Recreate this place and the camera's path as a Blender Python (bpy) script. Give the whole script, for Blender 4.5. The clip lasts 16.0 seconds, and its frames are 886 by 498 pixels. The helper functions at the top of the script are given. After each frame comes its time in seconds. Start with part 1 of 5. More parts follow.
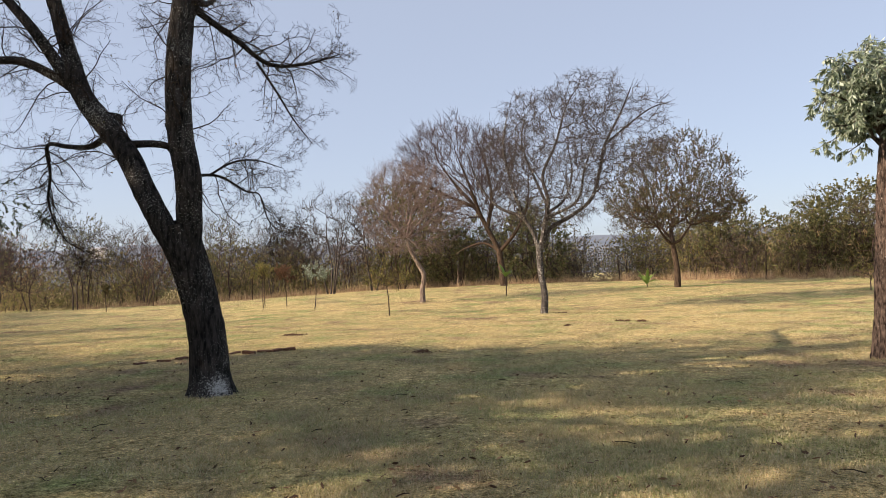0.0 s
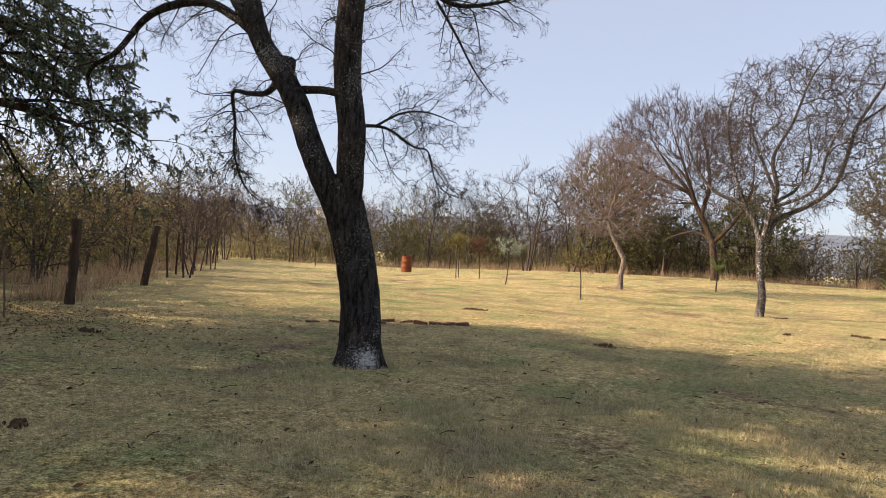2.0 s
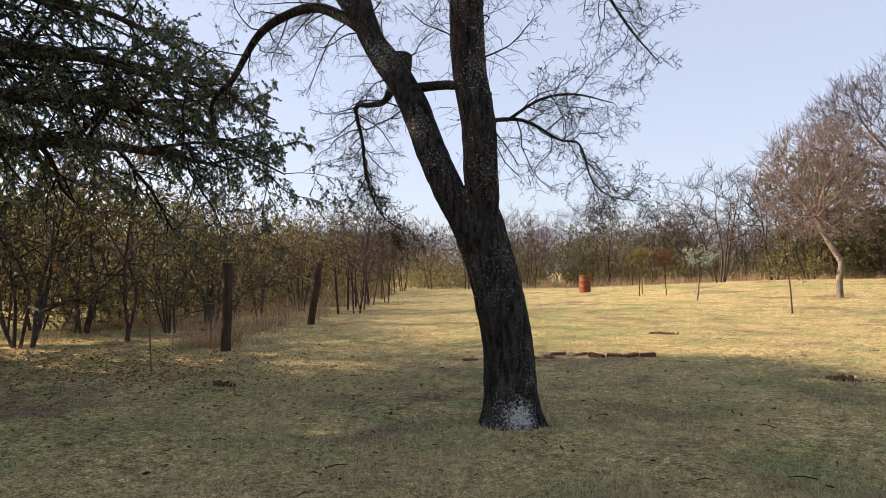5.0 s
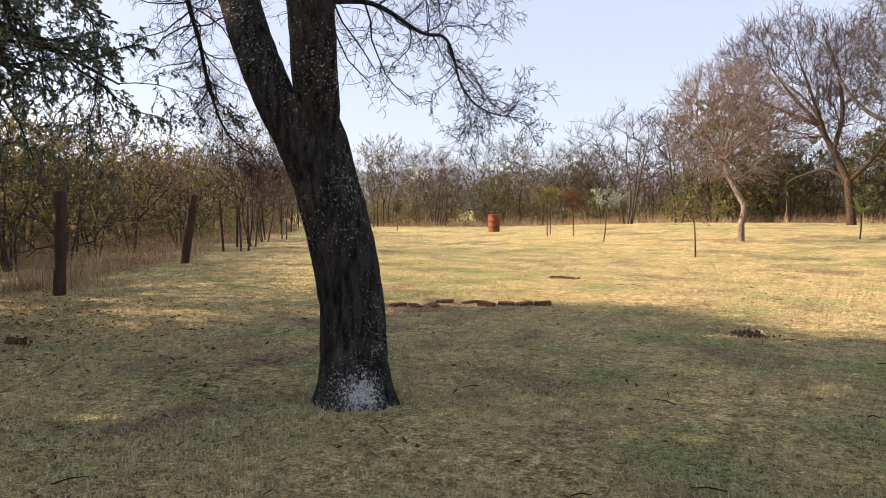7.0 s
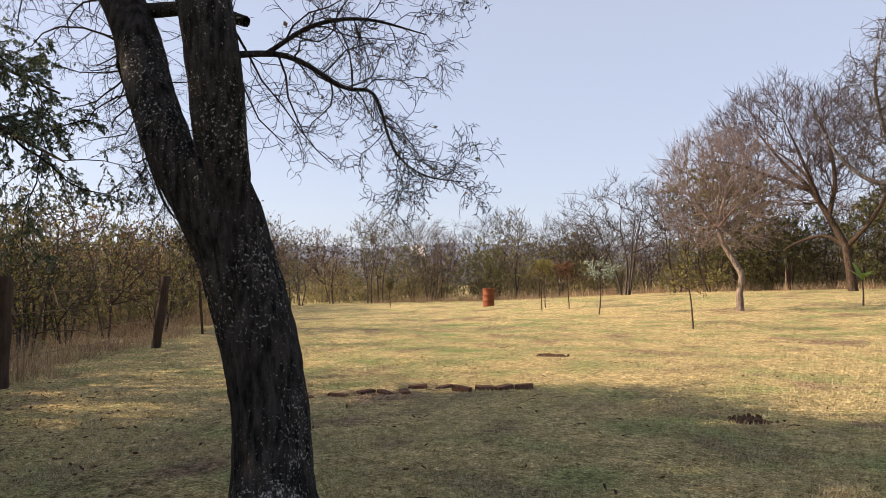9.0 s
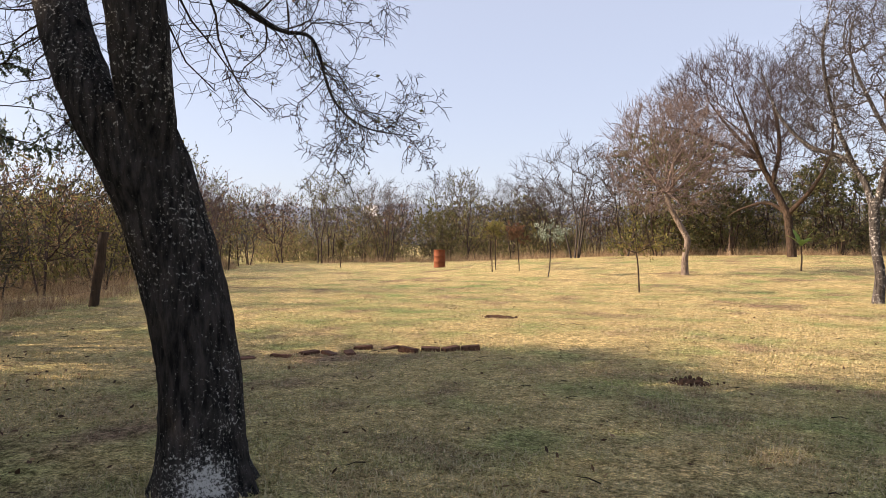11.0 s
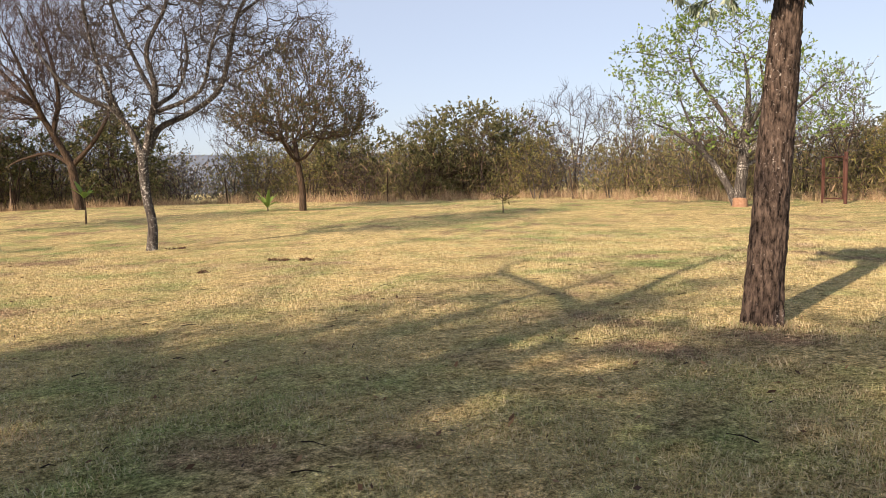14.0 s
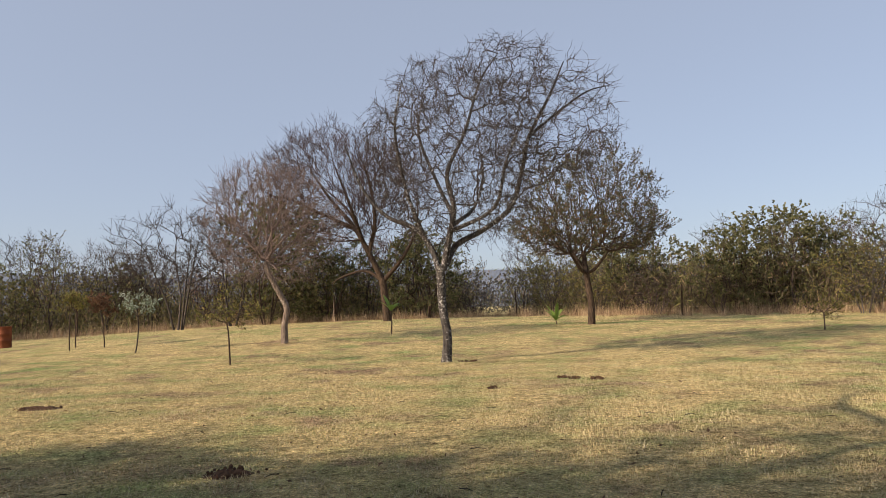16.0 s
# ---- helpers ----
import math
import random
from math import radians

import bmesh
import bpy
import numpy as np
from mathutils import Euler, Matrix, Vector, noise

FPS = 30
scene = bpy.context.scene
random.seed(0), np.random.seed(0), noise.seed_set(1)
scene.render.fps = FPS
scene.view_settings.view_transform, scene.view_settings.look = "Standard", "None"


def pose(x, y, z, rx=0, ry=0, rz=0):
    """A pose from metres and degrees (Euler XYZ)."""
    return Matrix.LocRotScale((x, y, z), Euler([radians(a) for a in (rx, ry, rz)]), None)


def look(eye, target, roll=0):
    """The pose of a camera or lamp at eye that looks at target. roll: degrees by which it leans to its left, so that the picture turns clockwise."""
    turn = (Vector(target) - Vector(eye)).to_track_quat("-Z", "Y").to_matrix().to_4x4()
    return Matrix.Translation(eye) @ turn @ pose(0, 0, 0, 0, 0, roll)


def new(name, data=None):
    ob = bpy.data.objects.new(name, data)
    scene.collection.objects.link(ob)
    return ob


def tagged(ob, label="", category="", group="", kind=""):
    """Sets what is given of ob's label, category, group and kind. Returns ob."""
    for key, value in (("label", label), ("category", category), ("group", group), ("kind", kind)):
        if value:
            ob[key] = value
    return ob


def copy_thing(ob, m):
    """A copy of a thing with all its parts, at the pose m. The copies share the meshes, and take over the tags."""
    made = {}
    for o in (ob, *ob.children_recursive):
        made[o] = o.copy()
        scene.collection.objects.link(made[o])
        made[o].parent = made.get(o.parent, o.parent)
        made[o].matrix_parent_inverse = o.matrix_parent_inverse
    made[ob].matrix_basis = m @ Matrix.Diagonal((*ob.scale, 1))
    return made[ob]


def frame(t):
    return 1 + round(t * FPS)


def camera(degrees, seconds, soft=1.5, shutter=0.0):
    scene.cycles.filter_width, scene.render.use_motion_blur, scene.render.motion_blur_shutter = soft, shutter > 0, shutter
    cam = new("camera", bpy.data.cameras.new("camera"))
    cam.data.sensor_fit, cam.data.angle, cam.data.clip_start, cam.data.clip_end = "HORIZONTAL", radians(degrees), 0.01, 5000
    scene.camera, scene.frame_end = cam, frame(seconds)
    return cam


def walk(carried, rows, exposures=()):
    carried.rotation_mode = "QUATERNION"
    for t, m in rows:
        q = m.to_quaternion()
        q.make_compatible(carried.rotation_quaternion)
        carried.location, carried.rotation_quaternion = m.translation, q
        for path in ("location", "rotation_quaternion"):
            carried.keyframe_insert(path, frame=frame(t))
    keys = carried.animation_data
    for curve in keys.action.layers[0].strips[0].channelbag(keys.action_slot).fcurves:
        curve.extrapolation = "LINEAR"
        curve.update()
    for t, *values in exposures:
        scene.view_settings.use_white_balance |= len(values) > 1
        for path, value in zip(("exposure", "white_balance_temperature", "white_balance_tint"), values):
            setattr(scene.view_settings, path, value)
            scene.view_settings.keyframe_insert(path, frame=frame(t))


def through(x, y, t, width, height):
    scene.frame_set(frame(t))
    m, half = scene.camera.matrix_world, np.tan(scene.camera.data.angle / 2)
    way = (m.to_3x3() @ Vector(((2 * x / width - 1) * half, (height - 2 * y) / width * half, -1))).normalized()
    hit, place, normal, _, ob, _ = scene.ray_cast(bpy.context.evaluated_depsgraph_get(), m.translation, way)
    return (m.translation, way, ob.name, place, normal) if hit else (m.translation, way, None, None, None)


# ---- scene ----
cam = camera(63.7, 16.0, soft=0.85)
PATH = [
    (0, (1.514, -0.043, 1.225), (1.141, 1.92, 1.306), -2.1),
    (0.5, (1.578, 0.262, 1.214), (1.162, 2.219, 1.218), -1.8),
    (1, (1.497, 0.588, 1.228), (1.141, 2.556, 1.235), 2.7),
    (1.5, (1.48, 0.874, 1.226), (0.797, 2.753, 1.267), 3.3),
    (2, (1.446, 1.184, 1.216), (0.538, 2.966, 1.23), 3.3),
    (2.5, (1.343, 1.472, 1.224), (0.367, 3.218, 1.244), 2.9),
    (3, (1.302, 1.759, 1.221), (0.156, 3.398, 1.205), -2.7),
    (3.5, (1.201, 2.093, 1.221), (0.031, 3.715, 1.182), 1.0),
    (4, (1.027, 2.365, 1.226), (-0.163, 3.968, 1.348), 4.4),
    (4.2, (1.01, 2.424, 1.257), (-0.192, 4.019, 1.37), 2.6),
    (6.3, (0.464, 3.51, 1.245), (-0.939, 4.934, 1.204), -1.3),
    (6.5, (0.442, 3.715, 1.226), (-0.861, 5.226, 1.096), -0.8),
    (7, (0.401, 4.032, 1.24), (-0.737, 5.673, 1.128), 0.4),
    (7.5, (0.31, 4.295, 1.274), (-0.782, 5.97, 1.273), 0.6),
    (8, (0.275, 4.409, 1.292), (-0.846, 6.063, 1.382), -0.4),
    (8.5, (0.31, 4.606, 1.267), (-0.914, 6.181, 1.411), -0.1),
    (9, (0.326, 4.784, 1.262), (-0.813, 6.425, 1.359), -0.9),
    (9.2, (0.317, 4.838, 1.244), (-0.746, 6.53, 1.327), -1.1),
    (11.5, (0.279, 4.955, 1.252), (-0.756, 6.666, 1.218), -0.2),
    (12, (0.278, 4.98, 1.234), (-0.741, 6.699, 1.165), -0.8),
    (12.5, (0.289, 5.103, 1.209), (-0.098, 7.06, 1.068), -0.8),
    (12.9, (0.396, 5.218, 1.198), (0.947, 7.133, 1.02), 0.2),
    (13, (0.406, 5.227, 1.204), (1.1, 7.093, 1.022), 0.4),
    (13.5, (0.524, 5.276, 1.215), (1.419, 7.055, 1.034), 0.2),
    (14, (0.678, 5.387, 1.219), (1.401, 7.243, 1.044), -1.7),
    (14.5, (0.74, 5.52, 1.207), (1.308, 7.431, 1.046), -2.5),
    (15, (0.752, 5.688, 1.218), (1.192, 7.634, 1.074), -2.8),
    (15.5, (0.747, 5.776, 1.22), (0.924, 7.766, 1.119), -4.4),
    (16, (0.711, 5.971, 1.243), (0.672, 7.964, 1.406), -1.7),
]
walk(cam, [(t, look(eye, target, roll)) for t, eye, target, roll in PATH],
     [(0, 0.8, 6900, 14), (1.5, 0.85, 6950, 16), (2, 0.97, 7000, 16), (3.5, 1.08, 7100, 18), (4, 0.98, 6950, 15), (4.2, 0.98, 6950, 15), (6.3, 1.25, 7150, 19), (7, 1.22, 7150, 19), (7.5, 0.97, 7100, 18), (8, 0.93, 7050, 17), (9, 0.95, 7050, 17), (11.5, 1.1, 7150, 19), (12, 1.15, 7200, 20), (13.5, 0.9, 7100, 16), (15, 0.9, 7050, 14), (16, 0.5, 6800, 13)])


# ---- world, sun and exposure ----
SUN_EL, SUN_AZ = radians(28), radians(240)   # the low sun stands behind the walker's left shoulder
world = bpy.data.worlds.new("sky")
scene.world = world
world.use_nodes = True
wn = world.node_tree.nodes
sky = wn.new("ShaderNodeTexSky")
sky.sky_type = "NISHITA"
sky.sun_disc = False
sky.sun_elevation, sky.sun_rotation = SUN_EL, SUN_AZ
sky.altitude, sky.air_density, sky.dust_density, sky.ozone_density = 1300, 1.0, 4.0, 1.5
haze = wn.new("ShaderNodeMix")                # dry-season haze greys the whole sky
haze.data_type = "RGBA"
haze.inputs[0].default_value = 0.64
haze.inputs[7].default_value = (2.68, 3.1, 3.88, 1)
wn["Background"].inputs["Strength"].default_value = 0.12
world.node_tree.links.new(sky.outputs["Color"], haze.inputs[6])
world.node_tree.links.new(haze.outputs[2], wn["Background"].inputs["Color"])
sun = new("sun", bpy.data.lights.new("sun", "SUN"))
sun.data.energy, sun.data.angle, sun.data.color = 5.0, radians(0.6), (1.0, 0.84, 0.66)
sun_dir = Vector((math.sin(SUN_AZ) * math.cos(SUN_EL), math.cos(SUN_AZ) * math.cos(SUN_EL), math.sin(SUN_EL)))
sun.matrix_world = look(sun_dir * 60, (0, 0, 0))


# ---- materials ----
def mat(name, rough=0.8, metal=0.0, spec=0.3):
    m = bpy.data.materials.new(name)
    m.use_nodes = True
    nt = m.node_tree
    b = nt.nodes["Principled BSDF"]
    b.inputs["Roughness"].default_value, b.inputs["Metallic"].default_value = rough, metal
    b.inputs["Specular IOR Level"].default_value = spec
    return m, nt, b


def node(nt, kind, **inputs):
    n = nt.nodes.new("ShaderNode" + kind)
    for k, v in inputs.items():
        n.inputs[k.replace("_", " ")].default_value = v
    return n


def coords(nt, scale=(1, 1, 1)):
    tc, mp = nt.nodes.new("ShaderNodeTexCoord"), nt.nodes.new("ShaderNodeMapping")
    mp.inputs["Scale"].default_value = scale
    nt.links.new(tc.outputs["Object"], mp.inputs["Vector"])
    return mp.outputs["Vector"]


def noise_tex(nt, vec, scale, detail=4, rough=0.6):
    n = node(nt, "TexNoise", Scale=scale, Detail=detail, Roughness=rough)
    nt.links.new(vec, n.inputs["Vector"])
    return n.outputs["Fac"]


def ramp(nt, fac, stops):
    r = nt.nodes.new("ShaderNodeValToRGB")
    el = r.color_ramp.elements
    while len(el) < len(stops):
        el.new(0.5)
    for e, (pos, col) in zip(el, stops):
        e.position, e.color = pos, (*col, 1) if len(col) == 3 else col
    nt.links.new(fac, r.inputs["Fac"])
    return r.outputs["Color"]


def mix(nt, fac, a, b, mode="MIX"):
    n = nt.nodes.new("ShaderNodeMix")
    n.data_type, n.blend_type = "RGBA", mode
    for sock, v in ((n.inputs[0], fac), (n.inputs[6], a), (n.inputs[7], b)):
        if isinstance(v, bpy.types.NodeSocket):
            nt.links.new(v, sock)
        else:
            sock.default_value = v if isinstance(v, (int, float)) else (*v, 1)
    return n.outputs[2]


def bump(nt, bsdf, height, strength=0.5, distance=0.02):
    b = node(nt, "Bump", Strength=strength, Distance=distance)
    nt.links.new(height, b.inputs["Height"])
    nt.links.new(b.outputs["Normal"], bsdf.inputs["Normal"])


def bw(lo, hi):
    return [(lo, (0, 0, 0)), (hi, (1, 1, 1))]


def bark(name, dark, light, lichen, amount, stretch=0.22, fiss=26.0, lichen_scale=14.0):
    """Fissured bark; amount: how much of it pale lichen covers."""
    m, nt, b = mat(name, 0.95, spec=0.08)
    v, flat = coords(nt, (1, 1, stretch)), coords(nt)
    fissure = noise_tex(nt, v, fiss, 5, 0.65)
    col = ramp(nt, fissure, [(0.36, dark), (0.64, light)])
    patch = noise_tex(nt, flat, lichen_scale, 6, 0.7)
    spread = noise_tex(nt, flat, 1.7, 2)
    total = mix(nt, 0.28, patch, spread)
    mask = ramp(nt, total, bw(0.62 - amount, 0.66 - amount))
    nt.links.new(mix(nt, mask, col, lichen), b.inputs["Base Color"])
    bump(nt, b, fissure, 0.9, 0.025)
    return m


def foot_lichen(m, centre, reach, colour):
    """A white crust of lichen with a ragged edge, round one place of the bark."""
    nt = m.node_tree
    b = nt.nodes["Principled BSDF"]
    old = b.inputs["Base Color"].links[0].from_socket
    v = coords(nt)
    d = nt.nodes.new("ShaderNodeVectorMath")
    d.operation, d.inputs[1].default_value = "DISTANCE", centre
    nt.links.new(v, d.inputs[0])
    near = node(nt, "MapRange")
    near.inputs["From Min"].default_value, near.inputs["From Max"].default_value = reach, 0.0
    nt.links.new(d.outputs["Value"], near.inputs["Value"])
    f = mix(nt, 0.3, noise_tex(nt, v, 45, 6, 0.85), near.outputs["Result"])
    nt.links.new(mix(nt, ramp(nt, f, bw(0.575, 0.62)), old, colour), b.inputs["Base Color"])


def leafy(name, stops, rough=0.6, through=0.38):
    """Leaves that differ one by one; part of the light passes through."""
    m, nt, b = mat(name, rough, spec=0.25)
    geo = nt.nodes.new("ShaderNodeNewGeometry")
    col = ramp(nt, geo.outputs["Random Per Island"], stops)
    nt.links.new(col, b.inputs["Base Color"])
    tr, add = nt.nodes.new("ShaderNodeBsdfTranslucent"), nt.nodes.new("ShaderNodeMixShader")
    nt.links.new(col, tr.inputs["Color"])
    add.inputs[0].default_value = through
    out = nt.nodes["Material Output"]
    nt.links.new(b.outputs[0], add.inputs[1])
    nt.links.new(tr.outputs[0], add.inputs[2])
    nt.links.new(add.outputs[0], out.inputs["Surface"])
    return m


def grass_colour(nt, v):
    """The lawn's colour by place: straw, with browner and greener patches."""
    big, mid, small = noise_tex(nt, v, 0.16, 3), noise_tex(nt, v, 0.9, 4), noise_tex(nt, v, 13.0, 6, 0.85)
    straw = ramp(nt, small, [(0.38, (0.20, 0.145, 0.07)), (0.49, (0.50, 0.385, 0.19)), (0.62, (0.69, 0.56, 0.32))])
    green = ramp(nt, small, [(0.38, (0.075, 0.115, 0.04)), (0.62, (0.34, 0.40, 0.165))])
    brown = ramp(nt, small, [(0.38, (0.12, 0.075, 0.05)), (0.62, (0.42, 0.295, 0.20))])
    clump = ramp(nt, noise_tex(nt, v, 3.6, 8, 0.85), [(0.40, (0.62, 0.64, 0.60)), (0.5, (1.0, 1.0, 1.0)), (0.6, (1.25, 1.24, 1.22))])
    straw, green, brown = (mix(nt, 1.0, c, clump, "MULTIPLY") for c in (straw, green, brown))
    g = ramp(nt, mix(nt, 0.62, big, mid), bw(0.47, 0.64))
    k = ramp(nt, mix(nt, 0.45, noise_tex(nt, v, 0.33, 3), noise_tex(nt, v, 1.3, 4)), bw(0.52, 0.64))
    return mix(nt, k, mix(nt, g, straw, green), brown), small


def make_ground():
    m, nt, b = mat("dry_lawn_soil", 1.0, spec=0.03)
    v = coords(nt)
    col, small = grass_colour(nt, v)
    fine = noise_tex(nt, v, 45.0, 6, 0.9)
    speck = noise_tex(nt, v, 7.0, 8, 0.95)
    col = mix(nt, 1.0, col, ramp(nt, fine, [(0.42, (0.36, 0.38, 0.33)), (0.5, (1.0, 1.0, 0.97)), (0.58, (1.65, 1.65, 1.6))]), "MULTIPLY")
    col = mix(nt, 1.0, col, ramp(nt, speck, [(0.42, (0.62, 0.64, 0.6)), (0.5, (1.08, 1.08, 1.08)), (0.6, (1.3, 1.3, 1.3))]), "MULTIPLY")
    nt.links.new(col, b.inputs["Base Color"])
    bump(nt, b, mix(nt, 0.5, small, fine), 1.0, 0.06)
    return m


def make_blades():
    """Blades that differ one by one: bleached, straw, green and dead."""
    m, nt, b = mat("grass_blades", 0.75, spec=0.15)
    col, _ = grass_colour(nt, coords(nt))
    geo = nt.nodes.new("ShaderNodeNewGeometry")
    own = ramp(nt, geo.outputs["Random Per Island"], [(0.0, (0.16, 0.125, 0.085)), (0.13, (0.40, 0.31, 0.18)), (0.42, (0.56, 0.46, 0.29)), (0.62, (0.76, 0.67, 0.50)), (0.72, (0.17, 0.24, 0.08)), (0.88, (0.28, 0.36, 0.14)), (1.0, (0.10, 0.16, 0.055))])
    nt.links.new(mix(nt, 0.5, col, own), b.inputs["Base Color"])
    return m


def wooden(name, dark, light, rough=0.85):
    m, nt, b = mat(name, rough, spec=0.15)
    g = noise_tex(nt, coords(nt, (1, 1, 0.08)), 30, 6, 0.7)
    big = noise_tex(nt, coords(nt), 3, 3)
    nt.links.new(mix(nt, 0.4, ramp(nt, g, [(0.3, dark), (0.7, light)]), ramp(nt, big, [(0.35, dark), (0.65, light)])), b.inputs["Base Color"])
    bump(nt, b, g, 0.7, 0.01)
    return m


def rusty(name, a=(0.075, 0.022, 0.011), c=(0.20, 0.058, 0.023), rough=0.75):
    m, nt, b = mat(name, rough, 0.15, 0.3)
    v = coords(nt)
    n1, n2 = noise_tex(nt, v, 5, 5, 0.7), noise_tex(nt, v, 40, 4, 0.7)
    nt.links.new(ramp(nt, mix(nt, 0.45, n1, n2), [(0.32, a), (0.5, c), (0.72, (c[0] * 1.25, c[1] * 1.5, c[2] * 1.7))]), b.inputs["Base Color"])
    bump(nt, b, n2, 0.4, 0.004)
    return m


def speckled(name, a, c, scale, rough=0.95, detail=5):
    m, nt, b = mat(name, rough, spec=0.1)
    n = noise_tex(nt, coords(nt), scale, detail, 0.7)
    info = nt.nodes.new("ShaderNodeObjectInfo")
    col = ramp(nt, n, [(0.32, a), (0.68, c)])
    nt.links.new(mix(nt, 0.5, col, mix(nt, 1.0, col, ramp(nt, info.outputs["Random"], [(0, (0.5, 0.5, 0.5)), (1, (1.3, 1.25, 1.2))]), "MULTIPLY")), b.inputs["Base Color"])
    bump(nt, b, n, 0.6, 0.01)
    return m


M_GROUND, M_BLADE = make_ground(), make_blades()
M_BARK_DARK = bark("dark_lichen_bark", (0.006, 0.006, 0.006), (0.046, 0.041, 0.038), (0.30, 0.30, 0.28), 0.055, lichen_scale=60.0)
M_TWIG_DARK = bark("dark_twig_bark", (0.016, 0.012, 0.010), (0.05, 0.036, 0.026), (0.16, 0.14, 0.12), 0.0)
M_BARK_GREY = bark("grey_mottled_bark", (0.024, 0.021, 0.02), (0.105, 0.094, 0.086), (0.38, 0.365, 0.345), 0.075, lichen_scale=22.0)
M_TWIG_GREY = bark("grey_twig_bark", (0.034, 0.029, 0.026), (0.115, 0.098, 0.088), (0.24, 0.22, 0.20), 0.03)
M_BARK_PALE = bark("pale_smooth_bark", (0.09, 0.068, 0.056), (0.27, 0.215, 0.175), (0.40, 0.35, 0.3), 0.05)
M_TWIG_RED = bark("reddish_twig_bark", (0.036, 0.026, 0.025), (0.115, 0.086, 0.08), (0.2, 0.165, 0.155), 0.02)
M_TWIG_PINK = bark("pale_pinkish_twig_bark", (0.085, 0.062, 0.055), (0.25, 0.192, 0.168), (0.32, 0.27, 0.24), 0.02)
M_BARK_PLATE = bark("red_brown_plated_bark", (0.012, 0.009, 0.008), (0.125, 0.092, 0.075), (0.30, 0.27, 0.25), 0.03, 0.34, 34.0, 40.0)
M_BARK_BROWN = bark("brown_bark", (0.025, 0.018, 0.014), (0.10, 0.07, 0.05), (0.22, 0.2, 0.17), 0.0)
M_TWIG_BROWN = bark("brown_twig_bark", (0.03, 0.022, 0.018), (0.105, 0.075, 0.058), (0.2, 0.165, 0.14), 0.02)
M_LEAF_FEATHER = leafy("feathery_grey_green_leaves", [(0.0, (0.04, 0.055, 0.034)), (0.6, (0.10, 0.13, 0.078)), (1.0, (0.21, 0.23, 0.15))])
M_LEAF_OLIVE = leafy("olive_leaves", [(0.0, (0.055, 0.065, 0.028)), (0.55, (0.14, 0.145, 0.06)), (1.0, (0.25, 0.22, 0.105))])
M_LEAF_YELLOW = leafy("yellow_green_leaves", [(0.0, (0.09, 0.10, 0.025)), (0.6, (0.19, 0.175, 0.05)), (1.0, (0.30, 0.22, 0.08))])
M_LEAF_BROWN = leafy("brown_green_leaves", [(0.0, (0.045, 0.05, 0.022)), (0.6, (0.10, 0.10, 0.045)), (0.88, (0.17, 0.13, 0.06)), (1.0, (0.27, 0.14, 0.065))])
M_LEAF_RUST = leafy("dry_rust_leaves", [(0.0, (0.10, 0.05, 0.03)), (0.6, (0.20, 0.11, 0.065)), (1.0, (0.31, 0.19, 0.11))])
M_LEAF_UNDER = leafy("dry_undergrowth", [(0.0, (0.075, 0.06, 0.045)), (0.3, (0.17, 0.13, 0.09)), (0.5, (0.15, 0.15, 0.065)), (0.75, (0.24, 0.23, 0.085)), (1.0, (0.36, 0.25, 0.16))], 0.9, 0.35)
M_LEAF_FRESH = leafy("fresh_green_leaves", [(0.0, (0.08, 0.14, 0.03)), (0.6, (0.18, 0.27, 0.06)), (1.0, (0.30, 0.36, 0.12))], through=0.35)
M_LEAF_SILVER = leafy("silvery_green_leaves", [(0.0, (0.08, 0.115, 0.065)), (0.5, (0.25, 0.31, 0.22)), (1.0, (0.56, 0.63, 0.53))], 0.4)
M_TALL_GRASS = leafy("tall_dry_grass", [(0.0, (0.16, 0.095, 0.06)), (0.5, (0.36, 0.25, 0.155)), (1.0, (0.58, 0.46, 0.30))], 0.8, 0.2)
M_POST = wooden("weathered_post_wood", (0.018, 0.012, 0.009), (0.09, 0.062, 0.045))
M_WIRE = rusty("old_wire", (0.05, 0.035, 0.03), (0.16, 0.10, 0.07))
M_RUST, M_GATE = rusty("rusty_drum_steel"), rusty("dark_rusty_steel", (0.02, 0.012, 0.01), (0.075, 0.03, 0.022))
M_BRICK = speckled("clay_brick", (0.05, 0.028, 0.02), (0.18, 0.098, 0.07), 30)
M_SOIL = speckled("dark_loose_soil", (0.025, 0.015, 0.010), (0.13, 0.075, 0.045), 25)
M_DEADLEAF = leafy("dead_leaves", [(0.0, (0.04, 0.022, 0.014)), (0.6, (0.15, 0.085, 0.045)), (1.0, (0.30, 0.19, 0.10))], 0.8, 0.1)
M_WHITE = speckled("white_wall", (0.68, 0.68, 0.66), (0.82, 0.82, 0.8), 3)
M_ROOFING = speckled("grey_roof_sheet", (0.25, 0.25, 0.26), (0.35, 0.35, 0.36), 3)
M_LIME = speckled("limewashed_bark", (0.16, 0.085, 0.05), (0.30, 0.19, 0.135), 12)
# the blue-grey of distance haze is put straight into the hills' colour
M_HILL = speckled("hill_bush_haze_tint", (0.13, 0.16, 0.21), (0.19, 0.22, 0.265), 0.02)
M_FARWOOD = leafy("far_woodland", [(0.0, (0.05, 0.054, 0.05)), (0.6, (0.072, 0.07, 0.066)), (1.0, (0.095, 0.088, 0.082))], 0.9, 0.1)


